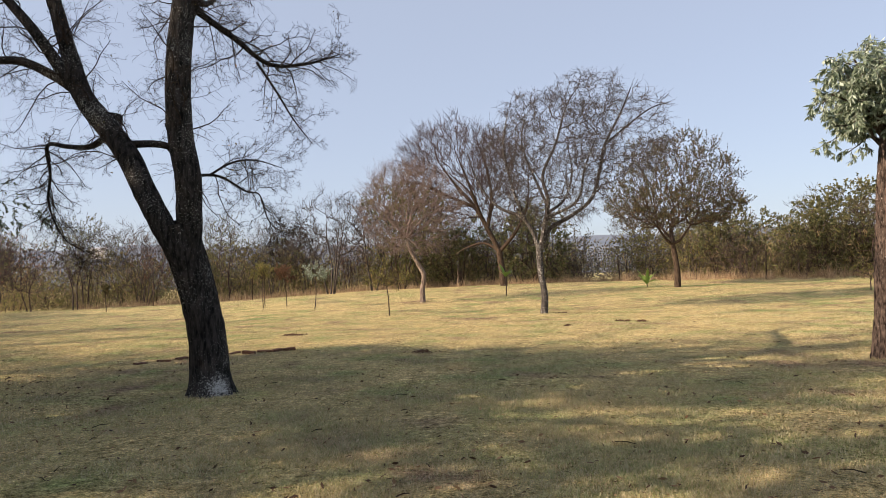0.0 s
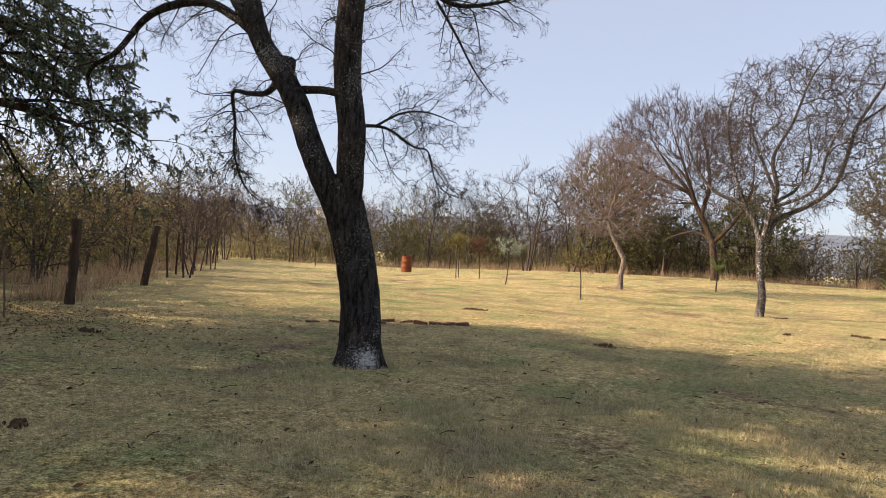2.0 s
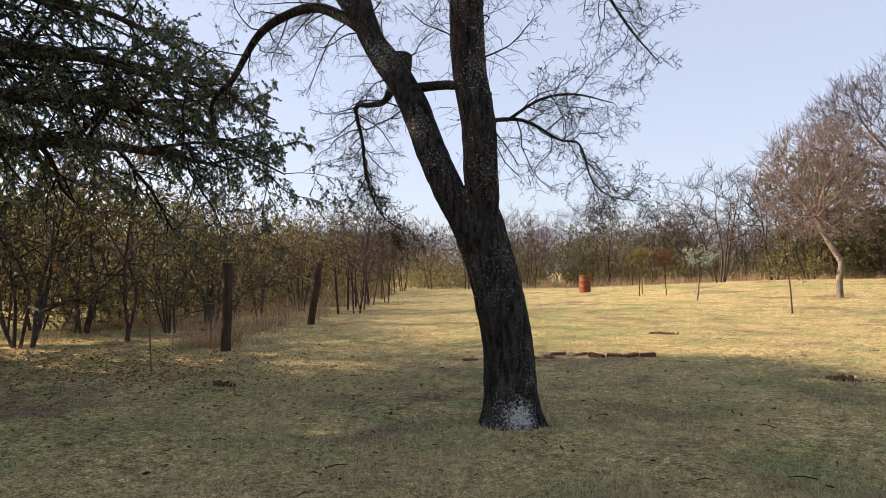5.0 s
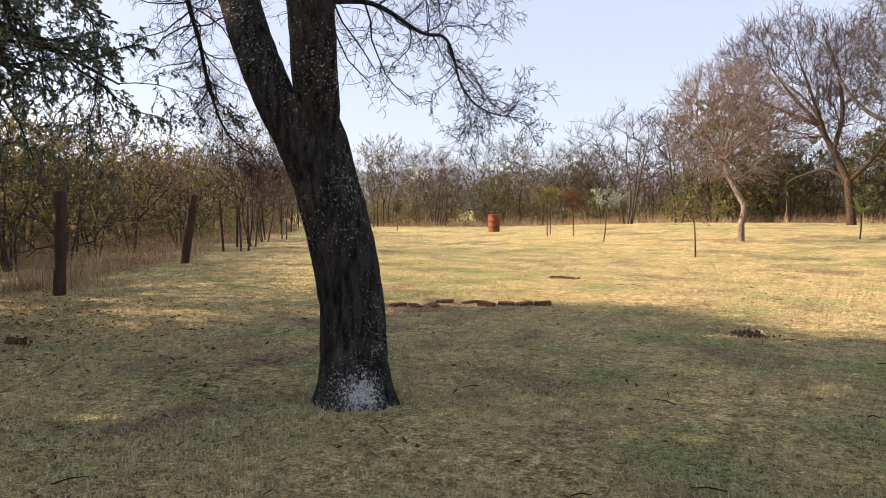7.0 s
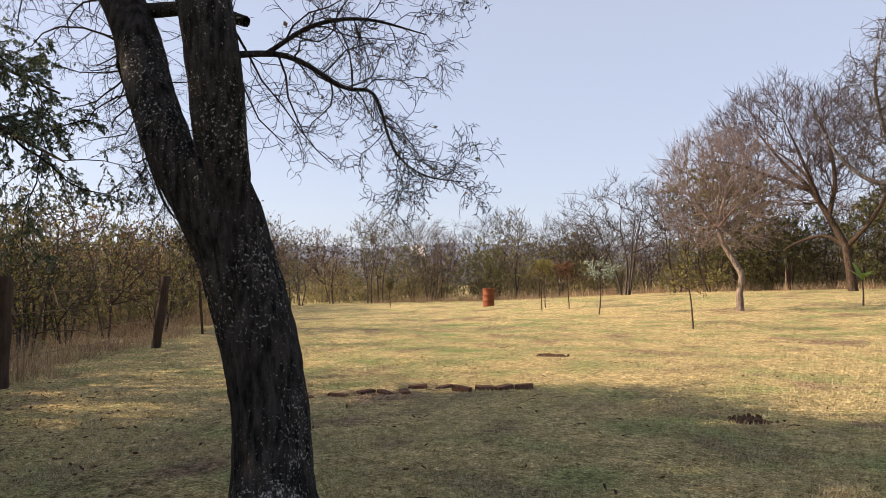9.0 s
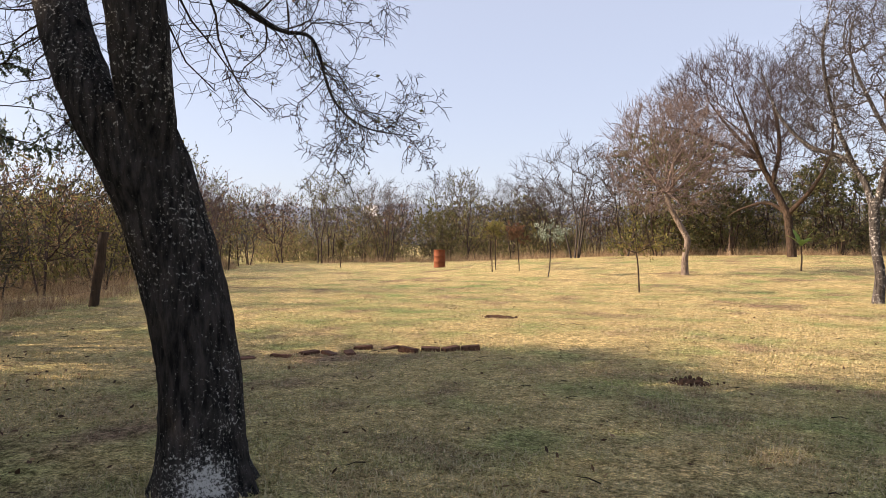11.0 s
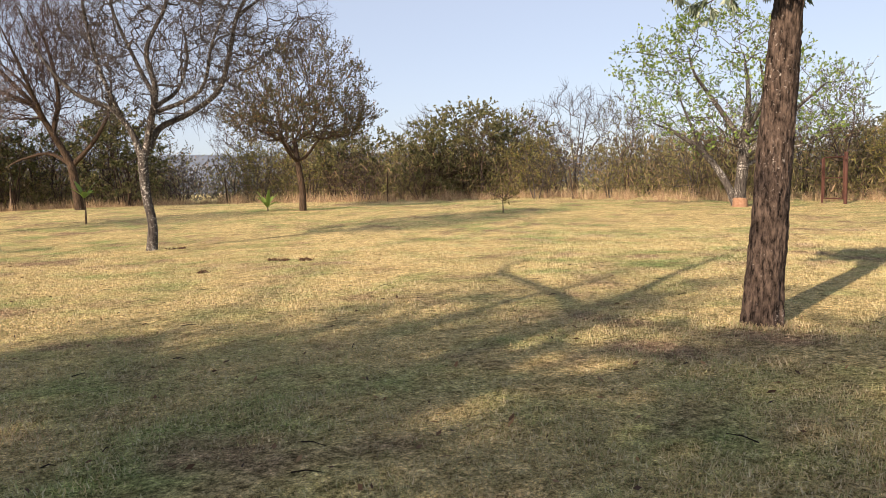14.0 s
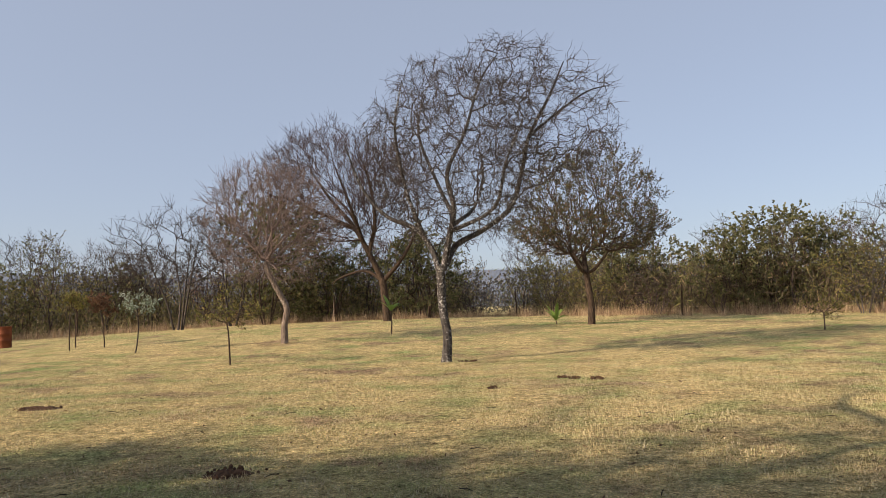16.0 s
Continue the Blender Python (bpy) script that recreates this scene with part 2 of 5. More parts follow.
# ---- mesh helpers ----
def mesh_np(name, verts, faces, smooth=True):
    """A mesh from arrays: faces all have the same number of corners."""
    me = bpy.data.meshes.new(name)
    verts, faces = np.asarray(verts, np.float32), np.asarray(faces, np.int32)
    k = faces.shape[1]
    me.vertices.add(len(verts))
    me.vertices.foreach_set("co", verts.ravel())
    me.loops.add(faces.size)
    me.loops.foreach_set("vertex_index", faces.ravel())
    me.polygons.add(len(faces))
    me.polygons.foreach_set("loop_start", np.arange(len(faces), dtype=np.int32) * k)
    me.polygons.foreach_set("use_smooth", np.full(len(faces), smooth))
    me.update(calc_edges=True)
    return me


def put(name, me, material, parent=None, label=""):
    if not me.materials:
        me.materials.append(material)
    ob = new(name, me)
    if parent:
        ob.parent = parent
    return tagged(ob, label)


def part(name, bm, material, parent=None, label=""):
    me = bpy.data.meshes.new(name)
    bm.to_mesh(me)
    bm.free()
    return put(name, me, material, parent, label)


def tube_arrays(lines, sides):
    """Tubes along polylines of (points, radii); lines of one length go through at once."""
    groups, vs, fs, base = {}, [], [], 0
    for pts, rad in lines:
        groups.setdefault(len(pts), []).append((pts, rad))
    for n, some in sorted(groups.items()):
        p = np.array([[tuple(q) for q in a] for a, _ in some], float)
        r = np.array([b for _, b in some], float)
        t = np.gradient(p, axis=1)
        t /= np.linalg.norm(t, axis=2, keepdims=True) + 1e-9
        mean = t.mean(1)
        ref = np.where((np.abs(mean[:, :1]) > 0.75), (0, 1, 0), (1, 0, 0))[:, None, :] * np.ones_like(t)
        u = np.cross(t, ref)
        u /= np.linalg.norm(u, axis=2, keepdims=True) + 1e-9
        v = np.cross(t, u)
        a = np.arange(sides) / sides * 2 * np.pi
        ring = p[:, :, None] + r[:, :, None, None] * (np.cos(a)[None, None, :, None] * u[:, :, None] + np.sin(a)[None, None, :, None] * v[:, :, None])
        m = len(some)
        vs.append(ring.reshape(-1, 3))
        i, j, k = np.meshgrid(np.arange(m), np.arange(n - 1), np.arange(sides), indexing="ij")
        at = lambda jj, kk: base + (i * n + jj) * sides + kk % sides
        fs.append(np.stack([at(j, k), at(j, k + 1), at(j + 1, k + 1), at(j + 1, k)], -1).reshape(-1, 4))
        base += m * n * sides
    return np.concatenate(vs), np.concatenate(fs)


def tubes(name, lines, sides):
    return mesh_np(name, *tube_arrays(lines, sides))


def smooth_line(points, radii, per=6):
    """A Catmull-Rom line through a few points, with its radii."""
    p = [Vector(q) for q in points]
    p = [p[0] * 2 - p[1]] + p + [p[-1] * 2 - p[-2]]
    out, rad = [], []
    for i in range(1, len(p) - 2):
        for s in range(per):
            t = s / per
            a, b, c, d = p[i - 1], p[i], p[i + 1], p[i + 2]
            out.append(0.5 * ((2 * b) + (c - a) * t + (2 * a - 5 * b + 4 * c - d) * t * t + (3 * b - a - 3 * c + d) * t ** 3))
            rad.append(radii[i - 1] + (radii[i] - radii[i - 1]) * t)
    return out + [p[-2]], rad + [radii[-1]]


# ---- trees ----
def grow(acc, p, d, length, r, lvl, S, rng):
    n, wob, up = S["n"][lvl], S["wob"][lvl], S["up"][lvl]
    pts, d = [p], d.normalized()
    for _ in range(n):
        d = (d + Vector((rng.gauss(0, wob), rng.gauss(0, wob), rng.gauss(0, wob) + up))).normalized()
        p = p + d * (length / n)
        pts.append(p)
    rad = [r + (r * S["tip"][lvl] - r) * i / n for i in range(n + 1)]
    acc[lvl].append((pts, rad))
    if lvl + 1 < len(S["n"]):
        sprout(acc, pts, rad, length, lvl, S, rng)


def sprout(acc, pts, rad, length, lvl, S, rng, kids=None, t0=None, grow_len=None):
    """Side branches of one level up along a line."""
    kids = S["kids"][lvl] if kids is None else kids
    t0 = S["from"][lvl] if t0 is None else t0
    turn = rng.random() * 6.28
    for j in range(kids):
        t = min(t0 + (1 - t0) * (j + rng.random()) / kids, 0.999)
        i = int(t * (len(pts) - 1))
        f = t * (len(pts) - 1) - i
        p, tang = pts[i].lerp(pts[i + 1], f), (pts[i + 1] - pts[i]).normalized()
        side = tang.orthogonal().normalized()
        side.rotate(Matrix.Rotation(turn + 2.4 * j + rng.uniform(-0.5, 0.5), 3, tang))
        a = radians(S["ang"][lvl] + rng.uniform(-14, 14))
        ln = (grow_len or length * S["ratio"][lvl]) * (1 - 0.45 * t) * rng.uniform(0.65, 1.3)
        grow(acc, p, tang * math.cos(a) + side * math.sin(a), ln, min(max((rad[i] + (rad[i + 1] - rad[i]) * f) * S["rr"][lvl], S.get("least", 0.003)), S.get("most", 0.05)), lvl + 1, S, rng)


def leaf_arrays(lines, per, size, rng, droop=0.0, narrow=0.35, spread=1.0, start=0.2):
    """Folded diamond leaves, per of them along each line."""
    pos, tang = [], []
    for pts, _ in lines:
        n = len(pts) - 1
        for _ in range(int(per) + int(rng.random() < per % 1)):
            t = rng.uniform(start, 0.999) * n
            i = int(t)
            pos.append(tuple(pts[i].lerp(pts[i + 1], t - i)))
            tang.append(tuple(pts[i + 1] - pts[i]))
    pos, tang = np.array(pos, float).reshape(-1, 3), np.array(tang, float).reshape(-1, 3)
    g = np.random.default_rng(rng.randrange(10 ** 6))
    a = tang / (np.linalg.norm(tang, axis=1, keepdims=True) + 1e-9) * 0.6 + g.normal(0, 0.55 * spread, pos.shape)
    a[:, 2] -= droop
    a /= np.linalg.norm(a, axis=1, keepdims=True)
    b = np.cross(a, g.normal(0, 1, pos.shape))
    b /= np.linalg.norm(b, axis=1, keepdims=True)
    ln = (size * g.uniform(0.6, 1.35, (len(pos), 1)))
    w = ln * narrow
    v = np.stack([pos, pos + a * ln * 0.45 + b * w, pos + a * ln, pos + a * ln * 0.5 - b * w], 1).reshape(-1, 3)
    return v, np.arange(len(v)).reshape(-1, 4)


def tree_thing(name, at, acc, label, category, group, trunk_mat, twig_mat, leaves=None, leaf_mat=None, sides=(10, 6, 4, 3, 3), big=1, stem="trunk"):
    """A tree: an empty at its foot, with the trunk and limbs, the twigs and the leaves under it. Lines are relative to the foot."""
    root = tagged(new(name), label, category, group)
    root.location = at
    for lvl, lines in enumerate(acc[:big]):
        for line in lines:
            put(stem if lvl == 0 else "limb", tubes("limb", [line], sides[lvl]), trunk_mat, root)
    for lvl in range(big, len(acc)):
        if acc[lvl]:
            tagged(put("branchwork" if lvl < len(acc) - 1 else "twigwork", tubes("twigs", acc[lvl], sides[min(lvl, 4)]), twig_mat, root), kind="stuff")
    if leaves is not None:
        tagged(put("foliage", mesh_np("foliage", *leaves, smooth=False), leaf_mat, root), kind="stuff")
    return root


def fill(count, g, *blobs, shell=0.55, floor=None):
    """Points inside rounded volumes (centre, radii), more of them towards the outside."""
    out = []
    size = np.array([b[1][0] * b[1][1] * b[1][2] for b in blobs])
    for (c, r), n in zip(blobs, np.round(count * size / size.sum()).astype(int)):
        d = g.normal(0, 1, (n, 3))
        d /= np.linalg.norm(d, axis=1, keepdims=True)
        out.append(np.array(c) + d * np.array(r) * (g.random((n, 1)) ** (0.33 * shell)) * g.uniform(0.9, 1.05, (n, 1)))
    p = np.concatenate(out)
    return p if floor is None else p[p[:, 2] > floor]


def colonise(skeleton, targets, g, pull=0.4, kink=0.07, tip=0.004, power=0.45, step=0.5, bow=0.06):
    """Branches from a skeleton out to the targets, each from the place that gives a short way back to the hub."""
    hub = np.array(skeleton[0])
    room = len(skeleton) + len(targets) * 14
    pos, way, own = np.zeros((room, 3)), np.zeros(room), np.full(room, -1)
    n = len(skeleton)
    pos[:n] = np.array([tuple(q) for q in skeleton])
    way[:n] = np.linalg.norm(pos[:n] - hub, axis=1)
    lines, mother, n0 = [], [], n
    for k, a in enumerate(targets[np.argsort(np.linalg.norm(targets - hub, axis=1))]):
        d = np.linalg.norm(pos[:n] - a, axis=1)
        j = int(np.argmin(d + pull * way[:n]))
        m = min(max(2, int(d[j] / step) + 1), 12)
        t = np.linspace(0, 1, m + 1)[1:, None]
        seg = pos[j] + (a - pos[j]) * t + g.normal(0, kink * d[j] / math.sqrt(m), (m, 3)) * (t < 1)
        seg[:, 2] -= bow * d[j] * np.sin(np.pi * t[:, 0])
        lines.append(np.vstack([pos[j], seg]))
        mother.append(own[j])
        pos[n:n + m], way[n:n + m], own[n:n + m] = seg, way[j] + d[j] * t[:, 0], k
        n += m
    load = np.ones(len(lines))
    for k in range(len(lines) - 1, -1, -1):
        if mother[k] >= 0:
            load[mother[k]] += load[k]
    out = []
    for k, q in enumerate(lines):
        a = tip * load[k] ** power
        b = max(tip * 0.8, a * 0.62)
        out.append(([Vector(v) for v in q], list(np.linspace(a, b, len(q)))))
    return out, load


def twigs_on(lines, load, per, length, g, lift=0.1, kink=0.25, tip=0.003, most=4, segs=2):
    """Short end twigs on the lighter branches."""
    out = []
    for (pts, _), w in zip(lines, load):
        if w > most:
            continue
        for _ in range(per):
            t = g.uniform(0.15, 1.0) * (len(pts) - 1)
            i = min(int(t), len(pts) - 2)
            p = pts[i].lerp(pts[i + 1], t - i)
            d = (pts[i + 1] - pts[i]).normalized() * 0.7 + Vector(g.normal(0, 0.6, 3)) + Vector((0, 0, lift))
            ln, q = length * g.uniform(0.5, 1.3) / segs, [p]
            for _ in range(segs):
                d = (d.normalized() + Vector(g.normal(0, kink, 3)) + Vector((0, 0, lift * 0.5))).normalized()
                q.append(q[-1] + d * ln)
            out.append((q, list(np.linspace(tip, tip * 0.6, segs + 1))))
    return out


# ---- the ground ----
RISE = [(-180, 0), (-120, 0), (-60, 0), (-45, 0.05), (-32, 0.12), (-17, 0.55), (-5, 0.65), (10, 0.62), (27, 0.62), (42, 0.4), (60, 0.3), (100, 0.2), (180, 0)]


def terrain(x, y):
    """The ground's height: level lawn that rises gently towards the far side."""
    dx, dy = x - 0.5, y - 5.0
    r, a = math.hypot(dx, dy), math.degrees(math.atan2(dx, dy))
    s = min(max((r - 14) / 26, 0), 1)
    return float(np.interp(a, [q[0] for q in RISE], [q[1] for q in RISE])) * s * s * (3 - 2 * s)


def build_ground():
    radii = [0.0] + [0.25 * 1.06 ** i for i in range(160)]
    n, vs, fs = 220, [], []
    for r in radii:
        for k in range(n):
            a = 2 * math.pi * k / n
            x, y = 0.5 + r * math.cos(a), 6 + r * math.sin(a)
            vs.append((x, y, terrain(x, y) + (0.018 * noise.noise((x * 0.9, y * 0.9, 0)) if r < 30 else 0)))
    for i in range(len(radii) - 1):
        for k in range(n):
            fs.append((i * n + k, i * n + (k + 1) % n, (i + 1) * n + (k + 1) % n, (i + 1) * n + k))
    tagged(put("ground", mesh_np("ground", vs, fs), M_GROUND), "dry straw-coloured lawn with greener and bare brown patches", "ground", kind="structure")


build_ground()


def hills():
    """A low ridge all round the horizon, higher ahead; its haze is only in the colour."""
    vs, fs, n = [], [], 240
    for k in range(n):
        a = 2 * math.pi * k / n
        deg = (math.degrees(a) + 180) % 360 - 180
        h = float(np.interp(deg, [-180, -75, -45, -10, 15, 40, 70, 180], [30, 62, 72, 70, 62, 40, 30, 30]))
        h *= 1 + 0.22 * noise.noise((math.cos(a) * 5, math.sin(a) * 5, 3)) + 0.06 * noise.noise((math.cos(a) * 40, math.sin(a) * 40, 3))
        for r, z in ((900, -2), (1000, h * 0.45), (1150, h * 0.85), (1300, h), (1500, h * 0.6)):
            vs.append((r * math.sin(a), r * math.cos(a), z))
    for k in range(n):
        for j in range(4):
            b = (k + 1) % n
            fs.append((k * 5 + j, b * 5 + j, b * 5 + j + 1, k * 5 + j + 1))
    tagged(put("backdrop", mesh_np("hills", vs, fs), M_HILL), "low bush-covered hills on the horizon, haze painted into their blue-grey colour", "hills", kind="structure")


hills()


# ---- the large forked tree beside the path ----
BARE = dict(n=(8, 7, 6, 5, 4), wob=(0.10, 0.16, 0.2, 0.24, 0.28), up=(0.05, 0.02, 0.0, -0.02, -0.03), tip=(0.5, 0.35, 0.35, 0.4, 0.5),
            kids=(5, 6, 6, 4), ang=(40, 48, 52, 50), ratio=(0.6, 0.55, 0.5, 0.55), rr=(0.55, 0.55, 0.6, 0.7))
BARE["from"] = (0.35, 0.2, 0.15, 0.1)


def rough_trunk(points, radii, per, sides, depth, scale, seed, flare=0.0):
    """A trunk with ridged bark: rings pushed in and out by noise that runs along it."""
    pts, rad = smooth_line(points, radii, per)
    v, f = tube_arrays([(pts, rad)], sides)
    v = v.reshape(len(pts), sides, 3)
    for i, c in enumerate(pts):
        for k in range(sides):
            q = Vector(v[i, k])
            d = (q - c).normalized()
            a = Vector((d.x * scale, d.y * scale, q.z * scale * 0.28 + seed))
            g = 1 - abs(noise.noise(a * 1.6)) * 2.2
            h = noise.noise(a * 0.5) * 0.6 + g * 0.6 + noise.noise(a * 4 + Vector((0, 0, q.z * 6))) * 0.35
            lob = flare * math.exp(-max(q.z, 0) * 6.5) * (0.6 + 0.7 * noise.noise((d.x * 2.2, d.y * 2.2, seed)))
            v[i, k] = q + d * (depth * h + lob)
    return mesh_np("trunk", v.reshape(-1, 3), f)


def forked_tree():
    rng = random.Random(11)
    foot = Vector((-2.63, 7.44, 0))
    rel = lambda line: [Vector(q) - foot for q in line]
    trunk = ([(-2.63, 7.44, -0.12), (-2.64, 7.44, 0.1), (-2.655, 7.42, 0.65), (-2.725, 7.34, 1.2), (-2.79, 7.22, 1.65), (-2.8, 7.12, 1.95)], (0.215, 0.205, 0.195, 0.19, 0.195, 0.145))
    main = [
        ([(-2.77, 7.25, 1.45), (-2.67, 7.12, 2.0), (-2.63, 7.04, 2.4), (-2.69, 7.01, 2.85), (-2.7, 7.0, 3.2), (-2.71, 7.02, 3.6), (-2.66, 7.04, 4.2), (-2.65, 7.04, 4.4)], (0.12, 0.13, 0.132, 0.132, 0.132, 0.13, 0.12, 0.10)),
        ([(-2.80, 7.2, 1.45), (-2.99, 7.05, 1.98), (-3.17, 7.05, 2.32), (-3.4, 7.09, 2.74), (-3.7, 7.14, 3.1), (-3.98, 7.15, 3.45), (-4.15, 7.15, 3.95), (-4.35, 7.15, 4.6)], (0.11, 0.12, 0.12, 0.12, 0.12, 0.11, 0.085, 0.07)),
    ]
    limbs = [
        ([(-2.67, 7.04, 4.15), (-2.95, 7.5, 4.62), (-3.3, 8.4, 5.0), (-3.65, 9.5, 5.4), (-3.5, 10.2, 6.2)], (0.09, 0.075, 0.06, 0.04, 0.012)),
        ([(-2.65, 7.04, 4.1), (-2.48, 7.25, 4.8), (-2.35, 7.6, 5.8), (-2.1, 7.9, 6.8), (-2.1, 8.1, 7.5)], (0.09, 0.075, 0.055, 0.035, 0.012)),
        ([(-4.35, 7.15, 4.55), (-4.5, 7.1, 5.3), (-4.5, 7.05, 6.2), (-4.75, 7.15, 7.1)], (0.07, 0.06, 0.04, 0.012)),
        ([(-3.92, 7.15, 3.38), (-4.2, 7.1, 3.75), (-4.45, 6.95, 4.2), (-4.95, 6.8, 4.9), (-5.35, 6.7, 5.8)], (0.085, 0.075, 0.06, 0.045, 0.012)),
        ([(-3.98, 7.15, 3.45), (-4.4, 7.2, 3.74), (-4.95, 7.2, 3.98), (-5.7, 7.15, 3.9), (-6.3, 7.17, 3.5), (-7.0, 7.3, 3.28), (-7.1, 7.6, 2.6)], (0.06, 0.055, 0.05, 0.045, 0.035, 0.022, 0.005)),
        ([(-3.62, 7.12, 3.0), (-4.2, 7.55, 2.96), (-4.75, 7.85, 3.05), (-5.25, 8.1, 3.14), (-5.42, 8.35, 2.8), (-5.72, 8.68, 2.45), (-5.6, 8.8, 2.0), (-5.3, 8.9, 1.75)], (0.045, 0.035, 0.03, 0.026, 0.02, 0.016, 0.011, 0.004)),
        ([(-3.4, 7.1, 2.85), (-3.1, 7.3, 2.86), (-2.75, 7.35, 2.72)], (0.045, 0.04, 0.03)),
        ([(-2.55, 7.1, 4.3), (-2.25, 7.45, 4.05), (-1.92, 7.65, 3.78), (-1.55, 7.88, 3.82), (-1.2, 8.05, 3.95)], (0.04, 0.032, 0.025, 0.018, 0.005)),
        ([(-2.66, 7.1, 2.45), (-2.42, 7.34, 2.46), (-2.2, 7.53, 2.30), (-2.08, 7.64, 2.26), (-2.02, 7.72, 1.98), (-1.9, 7.82, 1.84), (-1.72, 8.0, 1.8)], (0.020, 0.015, 0.011, 0.009, 0.007, 0.005, 0.002)),
        ([(-2.5, 7.27, 2.47), (-2.3, 7.42, 2.62), (-2.1, 7.6, 2.66), (-1.85, 7.8, 2.58)], (0.014, 0.012, 0.009, 0.003)),
        ([(-2.05, 7.58, 3.8), (-1.9, 7.75, 3.5), (-1.72, 7.85, 3.15), (-1.55, 8.0, 2.88)], (0.016, 0.013, 0.010, 0.003)),
    ]
    root = tagged(new("forked_tree"), "tall leafless forked tree with dark lichen-spotted bark", "tree")
    root.location = foot
    foot_lichen(M_BARK_DARK, (0.17, -0.14, 0.1), 0.42, (0.40, 0.40, 0.38))
    put("trunk", rough_trunk(rel(trunk[0]), trunk[1], 14, 40, 0.02, 6.0, 3.0, 0.10), M_BARK_DARK, root)
    for pts, rad in main:
        put("limb", rough_trunk(rel(pts), rad, 10, 26, 0.014, 6.0, 8.0), M_BARK_DARK, root)
    # the stump of a lost limb
    put("limb_stub", rough_trunk(rel([(-3.6, 7.15, 2.95), (-3.64, 7.2, 3.06), (-3.66, 7.25, 3.22), (-3.66, 7.25, 3.225)]), (0.10, 0.09, 0.085, 0.0), 4, 16, 0.01, 6, 4.0), M_BARK_DARK, root)
    put("limb_stub", rough_trunk(rel([(-2.7, 7.08, 2.7), (-2.86, 7.1, 2.92), (-2.93, 7.1, 3.05)]), (0.03, 0.025, 0.006), 4, 8, 0.004, 6, 5.0), M_BARK_DARK, root)
    S, acc = dict(BARE, most=0.009, least=0.002, n=(8, 7, 6, 4, 3), kids=(5, 7, 9, 6), rr=(0.5, 0.42, 0.5, 0.7), ang=(40, 52, 56, 54), wob=(0.1, 0.2, 0.27, 0.32, 0.34), up=(0.05, 0.0, -0.03, -0.05, -0.06)), [[], [], [], [], []]
    for i, (pts, rad) in enumerate(limbs):
        line = smooth_line(rel(pts), rad, 5)
        acc[0].append(line)
        reach = sum((a - b).length for a, b in zip(line[0], line[0][1:]))
        low = i in (4, 5, 7, 8, 9, 10)
        sprout(acc, line[0], line[1], reach, 1, S, rng, kids=2 if i == 6 else 13 if i in (9, 10) else 44 if i == 5 else 27 if low else 15, t0=0.4 if i == 5 else 0.12, grow_len=0.55 if i > 7 else 0.8 if low else 1.2)
    for pts, rad in main:
        line = smooth_line(rel(pts), rad, 5)
        sprout(acc, line[0], line[1], 3, 1, S, rng, kids=15, t0=0.35, grow_len=0.85)
    for line in acc[0]:
        put("limb", tubes("limb", [line], 10), M_BARK_DARK, root)
    for line in acc[2]:
        put("branch", tubes("branch", [line], 5), M_TWIG_DARK, root)
    tagged(put("twigwork", tubes("twigs", acc[3] + acc[4], 3), M_TWIG_DARK, root), kind="stuff")
    some = [l for l in acc[4] if rng.random() < 0.05]
    tagged(put("dry_leaves", mesh_np("dry_leaves", *leaf_arrays(some, 1, 0.024, rng), smooth=False), M_LEAF_BROWN, root), kind="stuff")


forked_tree()


# ---- the trees on the lawn ----
def lines_px(points, k):
    """A limb from offsets in a flat sketch: right, up and depth, times k metres."""
    return [Vector((x * k, d * k, z * k)) for x, z, d in points]


